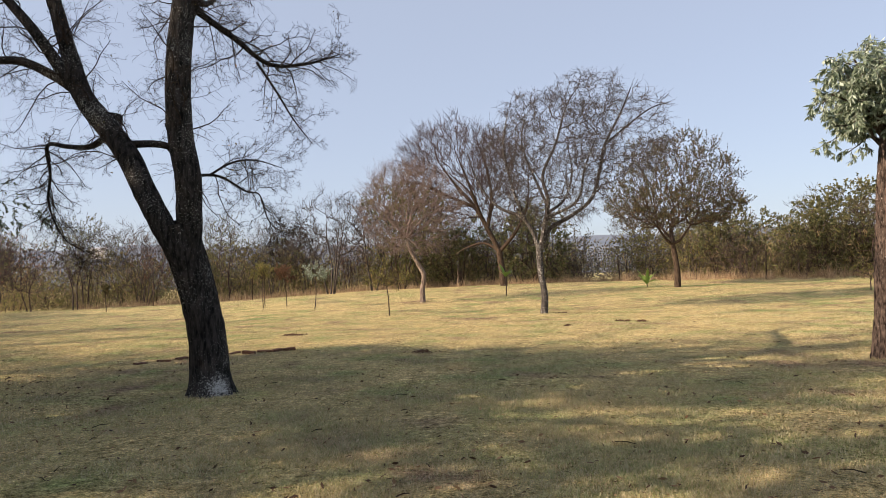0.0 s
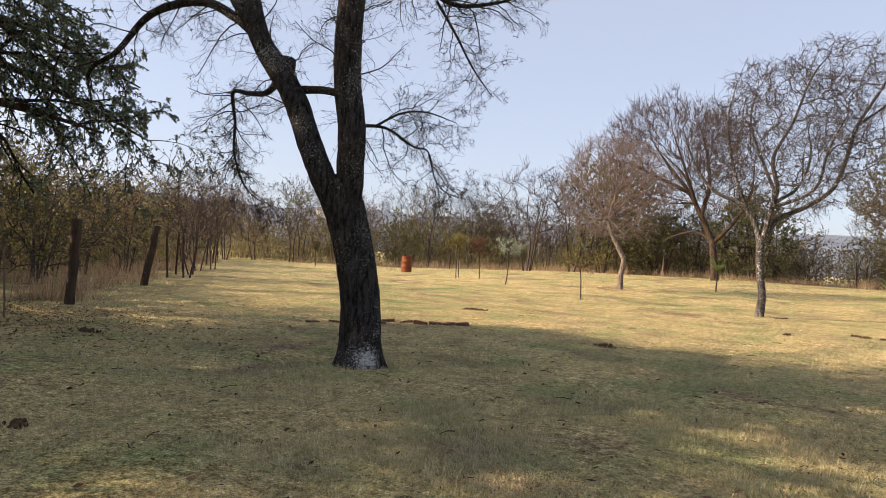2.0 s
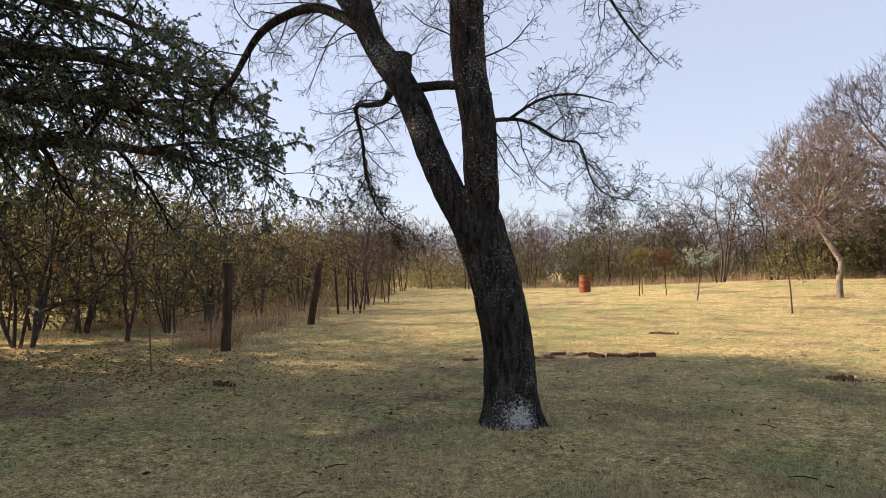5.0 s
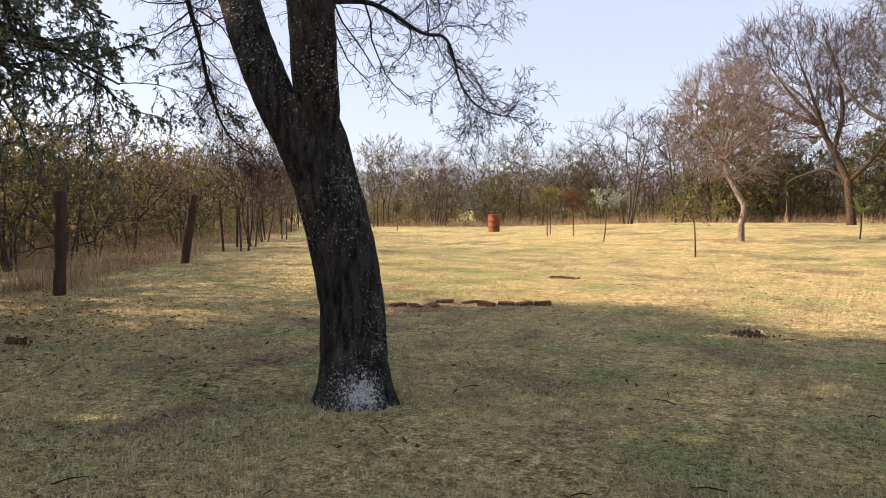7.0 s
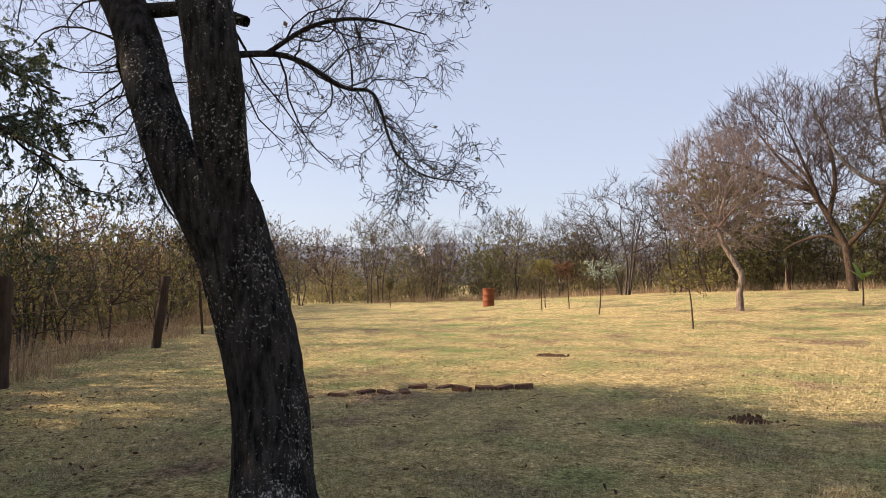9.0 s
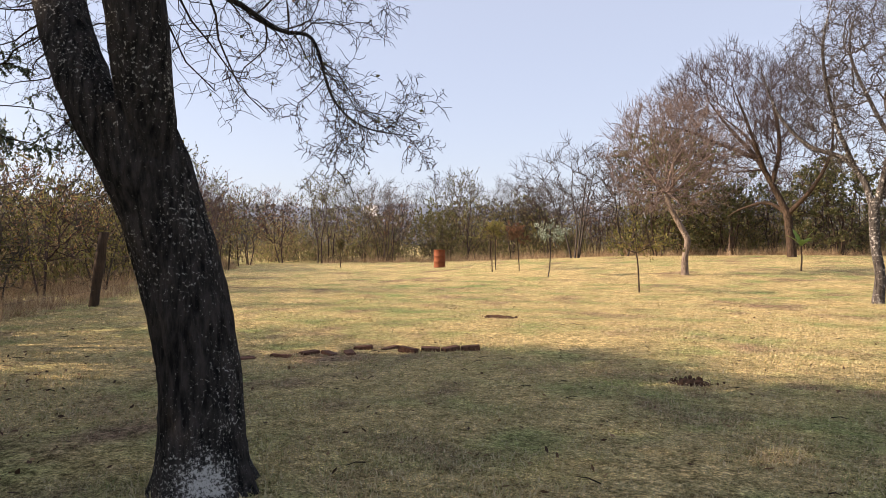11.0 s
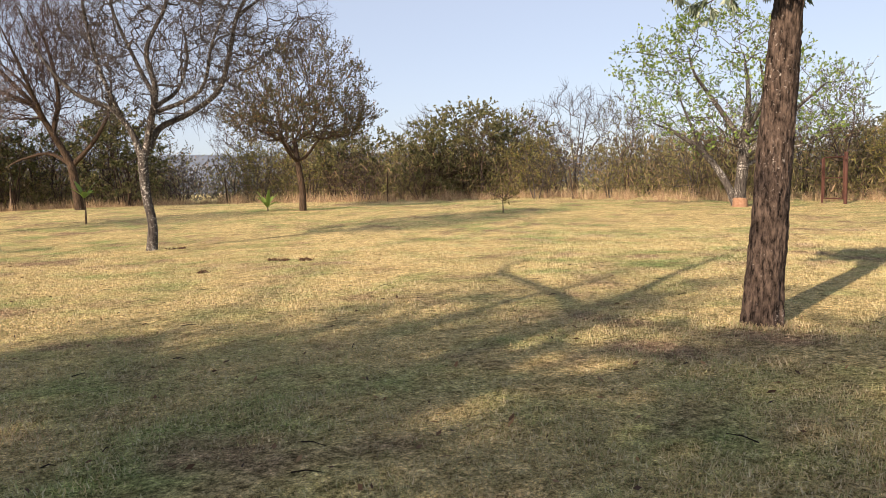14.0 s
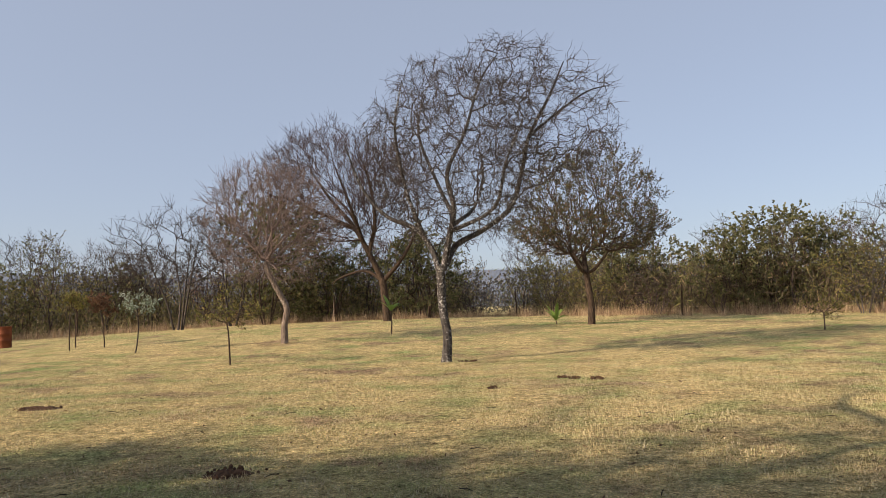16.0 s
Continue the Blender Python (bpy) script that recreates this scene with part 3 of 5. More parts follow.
def grey_tree():
    """The bare grey tree that stands by itself, with a long limb that reaches to one side."""
    k = 0.0128
    limbs = [
        ([(0, -6, 0), (4, 45, 0), (-3, 95, 2), (-5, 168, 0)], (0.125, 0.10, 0.096, 0.105)),
        ([(-8, 160, 0), (-18, 195, 4), (-45, 235, 14), (-100, 262, 20), (-145, 318, 26), (-175, 400, 30)], (0.07, 0.065, 0.054, 0.045, 0.032, 0.012)),
        ([(0, 160, 0), (12, 215, -6), (22, 268, -12), (12, 330, -14), (45, 400, -20), (75, 490, -24), (108, 540, -20)], (0.08, 0.07, 0.06, 0.048, 0.036, 0.024, 0.008)),
        ([(6, 170, 0), (25, 205, 8), (75, 232, 14), (125, 272, 10), (148, 345, 6), (160, 395, 0), (198, 465, -6), (225, 525, -10)], (0.075, 0.07, 0.062, 0.056, 0.05, 0.044, 0.032, 0.012)),
        ([(160, 395, 0), (215, 440, 12), (270, 478, 20), (318, 492, 30)], (0.035, 0.03, 0.02, 0.006)),
        ([(-30, 215, 6), (-60, 300, -20), (-75, 400, -50), (-60, 480, -70)], (0.05, 0.04, 0.03, 0.01)),
        ([(18, 260, -8), (-10, 330, 40), (-40, 420, 60), (-30, 500, 70)], (0.05, 0.04, 0.03, 0.01)),
        ([(20, 230, 0), (90, 260, -60), (110, 330, -90), (140, 400, -110)], (0.05, 0.04, 0.03, 0.01)),
        ([(20, 240, 0), (60, 280, 70), (80, 350, 110), (70, 430, 130)], (0.05, 0.04, 0.03, 0.01)),
    ]
    acc, g = [[], [], [], []], np.random.default_rng(5)
    for i, (pts, rad) in enumerate(limbs):
        acc[0 if i == 0 else 1].append(smooth_line(lines_px(pts, k), rad, 5))
    bones = [acc[0][0][0][-1]] + [q for line in acc[1] for q in line[0][2:]]
    goals = fill(1500, g, ((0.35, 0, 4.75), (2.1, 2.2, 2.3)), ((2.6, 0, 5.4), (1.6, 1.4, 1.5)), ((1.6, 0, 6.6), (1.2, 1.2, 0.9)), shell=0.8)
    acc[2], load = colonise(bones, goals, g, pull=0.12, kink=0.22, tip=0.0062, power=0.33, step=0.25, bow=0.0)
    acc[3] = twigs_on(acc[2], load, 7, 0.42, g, lift=-0.15, kink=0.4, tip=0.0048, segs=3)
    tree_thing("grey_tree", (0.39, 22.0, terrain(0.39, 22)), acc, "bare grey mottled tree leaning its longest limb aside on the lawn", "tree", "trees on the lawn", M_BARK_GREY, M_TWIG_GREY, big=2, sides=(14, 8, 4, 3, 3))


def bent_tree():
    """The small bare tree with a pale kinked stem and a fine reddish crown."""
    k, g = 0.0196, np.random.default_rng(8)
    stem = smooth_line(lines_px([(0, -4, 0), (0, 30, 0), (4, 58, 0), (-6, 80, 0), (-26, 118, 0), (-30, 140, 0)], k), (0.13, 0.105, 0.10, 0.098, 0.085, 0.06), 5)
    goals = fill(1000, g, ((-0.4, 0, 3.85), (2.5, 2.4, 2.15)), ((-0.9, 0, 4.9), (1.5, 1.5, 1.3)), shell=0.7, floor=2.0)
    twigs, load = colonise([stem[0][-1]] + stem[0][-8:], goals, g, pull=0.62, kink=0.05, tip=0.006, step=0.5, bow=0.04)
    acc = [[stem], twigs, twigs_on(twigs, load, 5, 0.42, g, lift=0.25, kink=0.2, tip=0.005)]
    tree_thing("bent_tree", (-5.0, 29.3, terrain(-5, 29.3)), acc, "small leafless tree with a pale kinked trunk and fine reddish twigs", "tree", "trees on the lawn", M_BARK_PALE, M_TWIG_PINK, big=1, sides=(12, 6, 4, 3, 3))


def leaning_tree():
    """The large dark bare tree at the wood's edge that leans over the small one."""
    k, g = 0.029, np.random.default_rng(21)
    limbs = [
        ([(0, -4, 0), (-4, 40, 0), (-8, 75, 0)], (0.22, 0.19, 0.18)),
        ([(-8, 72, 0), (-28, 115, 0), (-55, 165, 4), (-95, 215, 8), (-130, 265, 10)], (0.16, 0.14, 0.11, 0.075, 0.025)),
        ([(-30, 120, 0), (-20, 180, 10), (-30, 250, 20), (-50, 310, 26)], (0.12, 0.10, 0.07, 0.02)),
        ([(-55, 165, 0), (-110, 190, -14), (-160, 215, -20), (-200, 225, -24)], (0.10, 0.07, 0.05, 0.02)),
        ([(-6, 70, 0), (30, 110, -14), (55, 160, -20), (60, 220, -26)], (0.12, 0.09, 0.06, 0.02)),
        ([(-40, 140, 0), (-60, 210, -40), (-80, 270, -60)], (0.10, 0.07, 0.02)),
        ([(-40, 140, 0), (-70, 200, 40), (-120, 250, 60)], (0.10, 0.07, 0.02)),
        ([(-6, 70, 0), (-40, 90, 20), (-80, 82, 30), (-105, 70, 40)], (0.10, 0.07, 0.05, 0.02)),
    ]
    acc = [[], [], [], []]
    for i, (pts, rad) in enumerate(limbs):
        acc[0 if i == 0 else 1].append(smooth_line(lines_px(pts, k), rad, 5))
    bones = [acc[0][0][0][-1]] + [q for line in acc[1] for q in line[0][2:]]
    goals = fill(1900, g, ((-2.7, 0, 7.0), (3.9, 3.6, 3.3)), ((0.3, 0, 6.8), (2.4, 2.4, 2.4)), shell=0.75, floor=3.9)
    acc[2], load = colonise(bones, goals, g, pull=0.45, kink=0.08, tip=0.0085, power=0.36, step=0.5, bow=0.05)
    acc[3] = twigs_on(acc[2], load, 6, 0.62, g, lift=0.3, kink=0.22, tip=0.0075)
    tree_thing("leaning_tree", (-2.9, 42.2, terrain(-2.9, 42.2)), acc, "large bare dark tree leaning sideways at the wood's edge", "tree", "trees on the lawn", M_BARK_BROWN, M_TWIG_RED, big=2, sides=(12, 8, 4, 3, 3))


def round_tree():
    """The round-crowned tree with small brown-green leaves."""
    rng, g = random.Random(31), np.random.default_rng(31)
    stem = smooth_line([Vector(q) for q in ((0, 0, -0.1), (0.02, 0, 0.8), (-0.06, 0, 1.5), (-0.12, 0, 2.0))], (0.155, 0.13, 0.125, 0.10), 5)
    goals = fill(1450, g, ((0, 0, 4.5), (3.15, 3.1, 2.75)), ((0, 0, 3.7), (3.3, 3.3, 1.0)), shell=0.75, floor=2.75)
    twigs, load = colonise([stem[0][-1]] + stem[0][-7:], goals, g, pull=0.55, kink=0.05, tip=0.0065, step=0.6, bow=0.09)
    acc = [[stem], twigs, twigs_on(twigs, load, 5, 0.45, g, lift=0.35, kink=0.2, tip=0.005)]
    leaves = leaf_arrays(acc[2], 5.5, 0.068, rng, narrow=0.34)
    tree_thing("round_tree", (5.92, 34.3, terrain(5.92, 34.3)), acc, "round-crowned tree with small brownish green leaves on the lawn", "tree", "trees on the lawn", M_BARK_BROWN, M_TWIG_BROWN, leaves, M_LEAF_BROWN, big=1, sides=(12, 6, 4, 3, 3))


def green_tree():
    """The wide tree in fresh leaf near the gate, on two stems."""
    rng = random.Random(41)
    foot = Vector((19.5, 24.9, terrain(19.5, 24.9)))
    right, ahead = Vector((0.7, -0.71, 0)), Vector((0.71, 0.7, 0))
    sketch = [
        ([(0, -0.1, 0), (0, 0.6, 0), (0.1, 1.6, 0), (0.15, 2.6, 0), (0.25, 3.8, 0), (0.1, 5.2, 0)], (0.24, 0.21, 0.19, 0.15, 0.09, 0.03)),
        ([(-0.12, 0.0, 0.1), (-0.5, 0.9, 0.2), (-1.2, 1.9, 0.3), (-2.2, 2.7, 0.4), (-3.0, 3.1, 0.5)], (0.15, 0.13, 0.10, 0.07, 0.02)),
        ([(0.08, 1.6, 0), (1.0, 2.6, -0.3), (1.9, 3.4, -0.5), (2.6, 4.0, -0.6)], (0.12, 0.09, 0.06, 0.02)),
        ([(0.12, 2.2, 0), (-0.8, 3.6, -0.3), (-1.5, 4.7, -0.4), (-1.7, 5.6, -0.5)], (0.11, 0.08, 0.05, 0.02)),
        ([(-1.2, 1.9, 0.3), (-1.8, 3.2, 0.8), (-2.2, 4.2, 1.2)], (0.08, 0.05, 0.02)),
        ([(0.15, 2.6, 0), (0.9, 4.0, 1.0), (1.1, 5.2, 1.6)], (0.09, 0.06, 0.02)),
        ([(0.15, 2.4, 0), (0.7, 3.6, -1.2), (0.6, 4.8, -1.9)], (0.09, 0.06, 0.02)),
        ([(0.05, 1.4, 0), (1.4, 1.9, 0.8), (2.6, 2.3, 1.2)], (0.08, 0.06, 0.02)),
    ]
    acc, g = [[], [], [], []], np.random.default_rng(41)
    for i, (pts, rad) in enumerate(sketch):
        acc[0 if i < 2 else 1].append(smooth_line([right * x + ahead * d + Vector((0, 0, z)) for x, z, d in pts], rad, 5))
    bones = [acc[0][0][0][8]] + [q for line in acc[0] + acc[1] for q in line[0][10:]]
    goals = fill(750, g, ((-0.7, 0.5, 4.5), (3.5, 3.0, 2.5)), ((1.5, -1.4, 3.6), (1.8, 1.8, 1.7)), shell=0.7, floor=1.5)
    acc[2], load = colonise(bones, goals, g, pull=0.3, kink=0.1, tip=0.006, step=0.5)
    acc[3] = twigs_on(acc[2], load, 4, 0.45, g, lift=0.15, kink=0.3, tip=0.005)
    leaves = leaf_arrays(acc[3], 4, 0.10, rng, narrow=0.36)
    root = tree_thing("green_tree", foot, acc, "wide two-stemmed tree in fresh pale green leaf", "tree", "trees on the lawn", M_BARK_GREY, M_TWIG_GREY, leaves, M_LEAF_FRESH, big=2, sides=(12, 7, 4, 3, 3))
    put("painted_band", tubes("band", [([Vector((0, 0, -0.05)), Vector((0, 0, 0.12)), Vector((0, 0, 0.28)), Vector((0.01, 0, 0.3))], (0.262, 0.248, 0.24, 0.20))], 16), M_LIME, root, "pale limewashed foot of the trunk")


def plated_tree():
    """The red-brown trunk with plated bark and a small drooping silvery crown."""
    rng = random.Random(51)
    foot = Vector((5.28, 9.9, -0.03))
    root = tagged(new("plated_tree"), "slender tree with red-brown plated bark and drooping silvery leaves", "tree", "trees on the lawn")
    root.location = foot
    pts = [(0, 0, -0.1), (0.0, 0, 0.15), (0.03, -0.02, 0.7), (0.06, -0.05, 1.4), (0.09, -0.09, 2.1), (0.13, -0.14, 2.9)]
    put("trunk", rough_trunk([Vector(q) for q in pts], (0.15, 0.146, 0.133, 0.128, 0.118, 0.092), 22, 72, 0.02, 15.0, 6.0, 0.05), M_BARK_PLATE, root)
    S = dict(BARE, wob=(0.1, 0.12, 0.16, 0.2, 0.2), up=(0, 0.03, -0.02, -0.14, -0.2), kids=(5, 7, 5, 2))
    S["from"] = (0.3, 0.3, 0.2, 0.1)
    acc = [[], [], [], [], []]
    for j in range(20):
        a, tilt = j * 2.4, 0.1 + 0.065 * j
        grow(acc, Vector((0.11 + 0.02 * (j % 3), -0.12, 2.6 + 0.045 * (j % 9))), Vector((math.cos(a) * tilt, math.sin(a) * tilt, 0.85)), rng.uniform(0.82, 1.18), 0.03, 1, S, rng)
    for line in acc[1]:
        put("limb", tubes("limb", [line], 6), M_BARK_PLATE, root)
    tagged(put("twigwork", tubes("twigs", acc[2] + acc[3] + acc[4], 3), M_TWIG_GREY, root), kind="stuff")
    tagged(put("foliage", mesh_np("foliage", *leaf_arrays(acc[3] + acc[4], 13, 0.078, rng, droop=0.7, narrow=0.13), smooth=False), M_LEAF_SILVER, root), kind="stuff")


for make in (grey_tree, bent_tree, leaning_tree, round_tree, green_tree, plated_tree):
    make()


# ---- the evergreens beside and behind the path, whose shade lies on the lawn ----
def evergreen(at, height, radius, seed, boughs, sweep=(), leaf_mat=M_LEAF_FEATHER, per=5, size=0.08, narrow=0.17, kids=(5, 9, 7, 4), low=1.4):
    rng = random.Random(seed)
    S = dict(BARE, wob=(0.1, 0.1, 0.14, 0.18, 0.2), up=(0, 0.0, -0.03, -0.10, -0.16), kids=kids, ang=(40, 40, 44, 40))
    S["from"] = (0.3, 0.2, 0.12, 0.05)
    acc = [[smooth_line([Vector((0, 0, -0.1)), Vector((0.1, 0, height * 0.3)), Vector((0, 0.1, height * 0.6)), Vector((0, 0, height * 0.9))], (0.3, 0.24, 0.16, 0.04), 5)], [], [], [], []]
    for j in range(boughs):
        h = height * (0.24 + 0.66 * (j / boughs) ** low)
        a = j * 2.4 + seed
        reach = radius * math.sqrt(max(1 - ((h / height - 0.42) / 0.6) ** 2, 0.12))
        grow(acc, Vector((0, 0, h)), Vector((math.cos(a), math.sin(a), 0.25)), reach * rng.uniform(0.85, 1.1), 0.08, 1, S, rng)
    for pts, rad in sweep:
        line = smooth_line([Vector(q) - Vector(at) for q in pts], rad, 5)
        acc[1].append(line)
        sprout(acc, line[0], line[1], 5, 1, S, rng, kids=13, t0=0.3, grow_len=2.0)
    leaves = leaf_arrays(acc[4] + acc[3], per, size, rng, droop=0.35, narrow=narrow, start=0.0)
    return tree_thing("evergreen_tree", at, acc, "evergreen tree with drooping boughs of fine feathery leaves", "tree", "evergreens beside the path", M_BARK_BROWN, M_TWIG_DARK, leaves, leaf_mat, big=2, sides=(12, 7, 4, 3, 3))


evergreen((-10.8, 1.8, 0), 9.8, 4.3, 61, 46, [
    ([(-10.8, 2.0, 2.2), (-11.0, 5.0, 3.1), (-10.3, 7.0, 3.25), (-8.9, 7.6, 3.0), (-7.3, 7.8, 2.62)], (0.13, 0.11, 0.09, 0.05, 0.012)),
    ([(-10.8, 2.0, 3.0), (-10.6, 5.2, 4.2), (-9.4, 6.9, 4.3), (-8.0, 7.7, 3.6)], (0.10, 0.08, 0.05, 0.012)),
    ([(-10.8, 2.0, 3.6), (-10.0, 5.0, 4.9), (-8.8, 6.6, 4.8), (-7.6, 7.3, 4.1)], (0.10, 0.08, 0.05, 0.012)),
    ([(-10.8, 2.0, 2.9), (-11.2, 5.4, 3.9), (-10.2, 7.6, 3.9), (-8.9, 8.5, 3.3), (-7.7, 8.9, 2.7)], (0.11, 0.09, 0.07, 0.04, 0.012)),
    ([(-10.8, 2.0, 3.4), (-11.0, 5.6, 4.6), (-9.9, 7.9, 4.5), (-8.2, 9.1, 3.6)], (0.10, 0.08, 0.05, 0.012)),
    ([(-10.8, 2.0, 3.2), (-11.4, 4.2, 4.4), (-12.2, 5.8, 4.6), (-12.6, 7.0, 3.8)], (0.10, 0.08, 0.05, 0.012)),
    ([(-10.8, 2.0, 2.4), (-10.4, 4.0, 3.3), (-9.6, 5.6, 3.5), (-8.9, 6.4, 3.0)], (0.10, 0.08, 0.05, 0.012)),
    ([(-10.8, 2.0, 2.6), (-11.6, 5.5, 3.8), (-11.0, 7.8, 4.2), (-9.6, 8.6, 3.9)], (0.10, 0.08, 0.05, 0.012)),
], per=22, size=0.05, narrow=0.2, low=1.2)
# never in view: an extra tree added to thicken the shade on the left
evergreen((-14.6, 0.4, 0), 8.6, 4.0, 64, 40, per=24, size=0.10, narrow=0.35, kids=(5, 7, 5, 2), low=0.65)
evergreen((-7.6, -2.7, 0), 8.0, 3.2, 62, 26, per=3, size=0.11, narrow=0.33, kids=(5, 7, 5, 3))


# ---- the bush round the lawn ----
EDGE = [(-22, 2), (-13.5, 10.0), (-17.5, 17.0), (-24.5, 26.5), (-34, 37.5), (-26, 44), (-15, 47.5), (-5.5, 48), (2, 49), (8, 43), (12.5, 39), (19, 36), (23.5, 28.5), (25.5, 22), (29, 15), (34, 4)]


def along(line, s):
    """The place and the outward way at s metres along a line that runs clockwise round the lawn."""
    for (ax, ay), (bx, by) in zip(line, line[1:]):
        ln = math.hypot(bx - ax, by - ay)
        if s <= ln:
            k = s / ln
            return Vector((ax + (bx - ax) * k, ay + (by - ay) * k, 0)), Vector((-(by - ay) / ln, (bx - ax) / ln, 0))
        s -= ln
    return Vector((*line[-1], 0)), Vector((1, 0, 0))


EDGE_LEN = sum(math.hypot(b[0] - a[0], b[1] - a[1]) for a, b in zip(EDGE, EDGE[1:]))


def bush(seed, name, label, category, height, spread, stems, twig_mat, leaf_mat=None, per=0, size=0.1, count=150, twigs=3, low=0.3, narrow=0.35, lift=0.25, kink=0.1):
    """A many-stemmed bush or slim tree, to be copied along the edge: stems, and branches that fill a rounded, uneven crown."""
    rng, g = random.Random(seed), np.random.default_rng(seed)
    acc, bones = [[], [], []], [Vector((0, 0, height * 0.12))]
    for j in range(stems):
        a, t = j * 2.4 + rng.random(), spread * rng.uniform(0.15, 0.5) * (stems > 1)
        foot, out = Vector((math.cos(a) * 0.1 * (stems > 1), math.sin(a) * 0.1 * (stems > 1), -0.1)), Vector((math.cos(a) * t, math.sin(a) * t, 0))
        bend = Vector((rng.gauss(0, 0.1), rng.gauss(0, 0.1), 0))
        r, top = 0.012 + height * 0.0045, height * rng.uniform(0.6, 0.8)
        line = smooth_line([foot, foot + out * 0.35 + bend + Vector((0, 0, top * 0.4)), foot + out * 0.7 - bend * 0.5 + Vector((0, 0, top * 0.75)), foot + out + Vector((0, 0, top))], (r, r * 0.8, r * 0.55, r * 0.25), 3)
        acc[0].append(line)
        bones += [q for q in line[0][2:] if q.z > height * low * 0.7]
    mid, half = height * (1 + low) / 2, height * (1 - low) / 2
    blobs = [((rng.gauss(0, spread * 0.2), rng.gauss(0, spread * 0.2), mid * 0.96), (spread, spread, half))]
    for j in range(3):
        a = rng.random() * 6.28
        blobs.append(((math.cos(a) * spread * 0.6, math.sin(a) * spread * 0.6, mid + half * rng.uniform(-0.5, 0.5)), (spread * 0.55, spread * 0.55, half * 0.5)))
    acc[1], load = colonise(bones, fill(count, g, *blobs, shell=0.8, floor=0.2), g, pull=0.4, kink=kink, tip=0.006, step=0.8, bow=0.0)
    acc[2] = twigs_on(acc[1], load, twigs, height * 0.11, g, lift=lift, kink=0.3, tip=0.0055, most=3)
    leaves = leaf_arrays(acc[2], per, size, rng, narrow=narrow) if per else None
    return tree_thing(name, (0, 0, -60), acc, label, category, "bush round the lawn", twig_mat, twig_mat, leaves, leaf_mat, sides=(6, 3, 3), big=1, stem="stem")


KINDS = [
    bush(101, "bare_tree", "bare grey-brown many-stemmed small tree", "tree", 3.9, 1.6, 4, M_TWIG_GREY, count=230, twigs=4),
    bush(102, "bare_tree", "bare reddish twiggy small tree", "tree", 3.7, 1.5, 3, M_TWIG_RED, M_LEAF_RUST, 0.5, 0.05, count=240, twigs=4),
    bush(103, "evergreen_bush", "dense dark olive evergreen bush", "bush", 3.3, 1.5, 6, M_TWIG_BROWN, M_LEAF_OLIVE, 15, 0.085, count=190, twigs=3, low=0.05),
    bush(104, "yellowing_bush", "thin bush with yellowish green leaves", "bush", 2.7, 1.3, 5, M_TWIG_GREY, M_LEAF_YELLOW, 5, 0.065, count=160, low=0.12),
    bush(105, "slim_tree", "slim dark-stemmed tree with sparse green leaves", "tree", 4.1, 1.1, 2, M_TWIG_RED, M_LEAF_OLIVE, 6, 0.055, count=150, low=0.3),
    bush(106, "dry_shrub", "low tangle of dry brown scrub", "bush", 2.1, 1.5, 9, M_TWIG_RED, M_LEAF_BROWN, 0.7, 0.05, count=190, twigs=4, low=0.02, kink=0.2),
    bush(107, "rust_leaved_tree", "small tree with dry rust-brown leaves", "tree", 3.6, 1.4, 3, M_TWIG_RED, M_LEAF_RUST, 2.2, 0.06, count=190, low=0.2),
    bush(108, "olive_tree", "tall olive green evergreen tree", "tree", 4.2, 1.7, 5, M_TWIG_BROWN, M_LEAF_OLIVE, 16, 0.09, count=260, low=0.12),
    bush(109, "thin_bush", "thin olive and brown scrub bush", "bush", 2.9, 1.4, 6, M_TWIG_GREY, M_LEAF_BROWN, 5, 0.058, count=180, low=0.08),
]


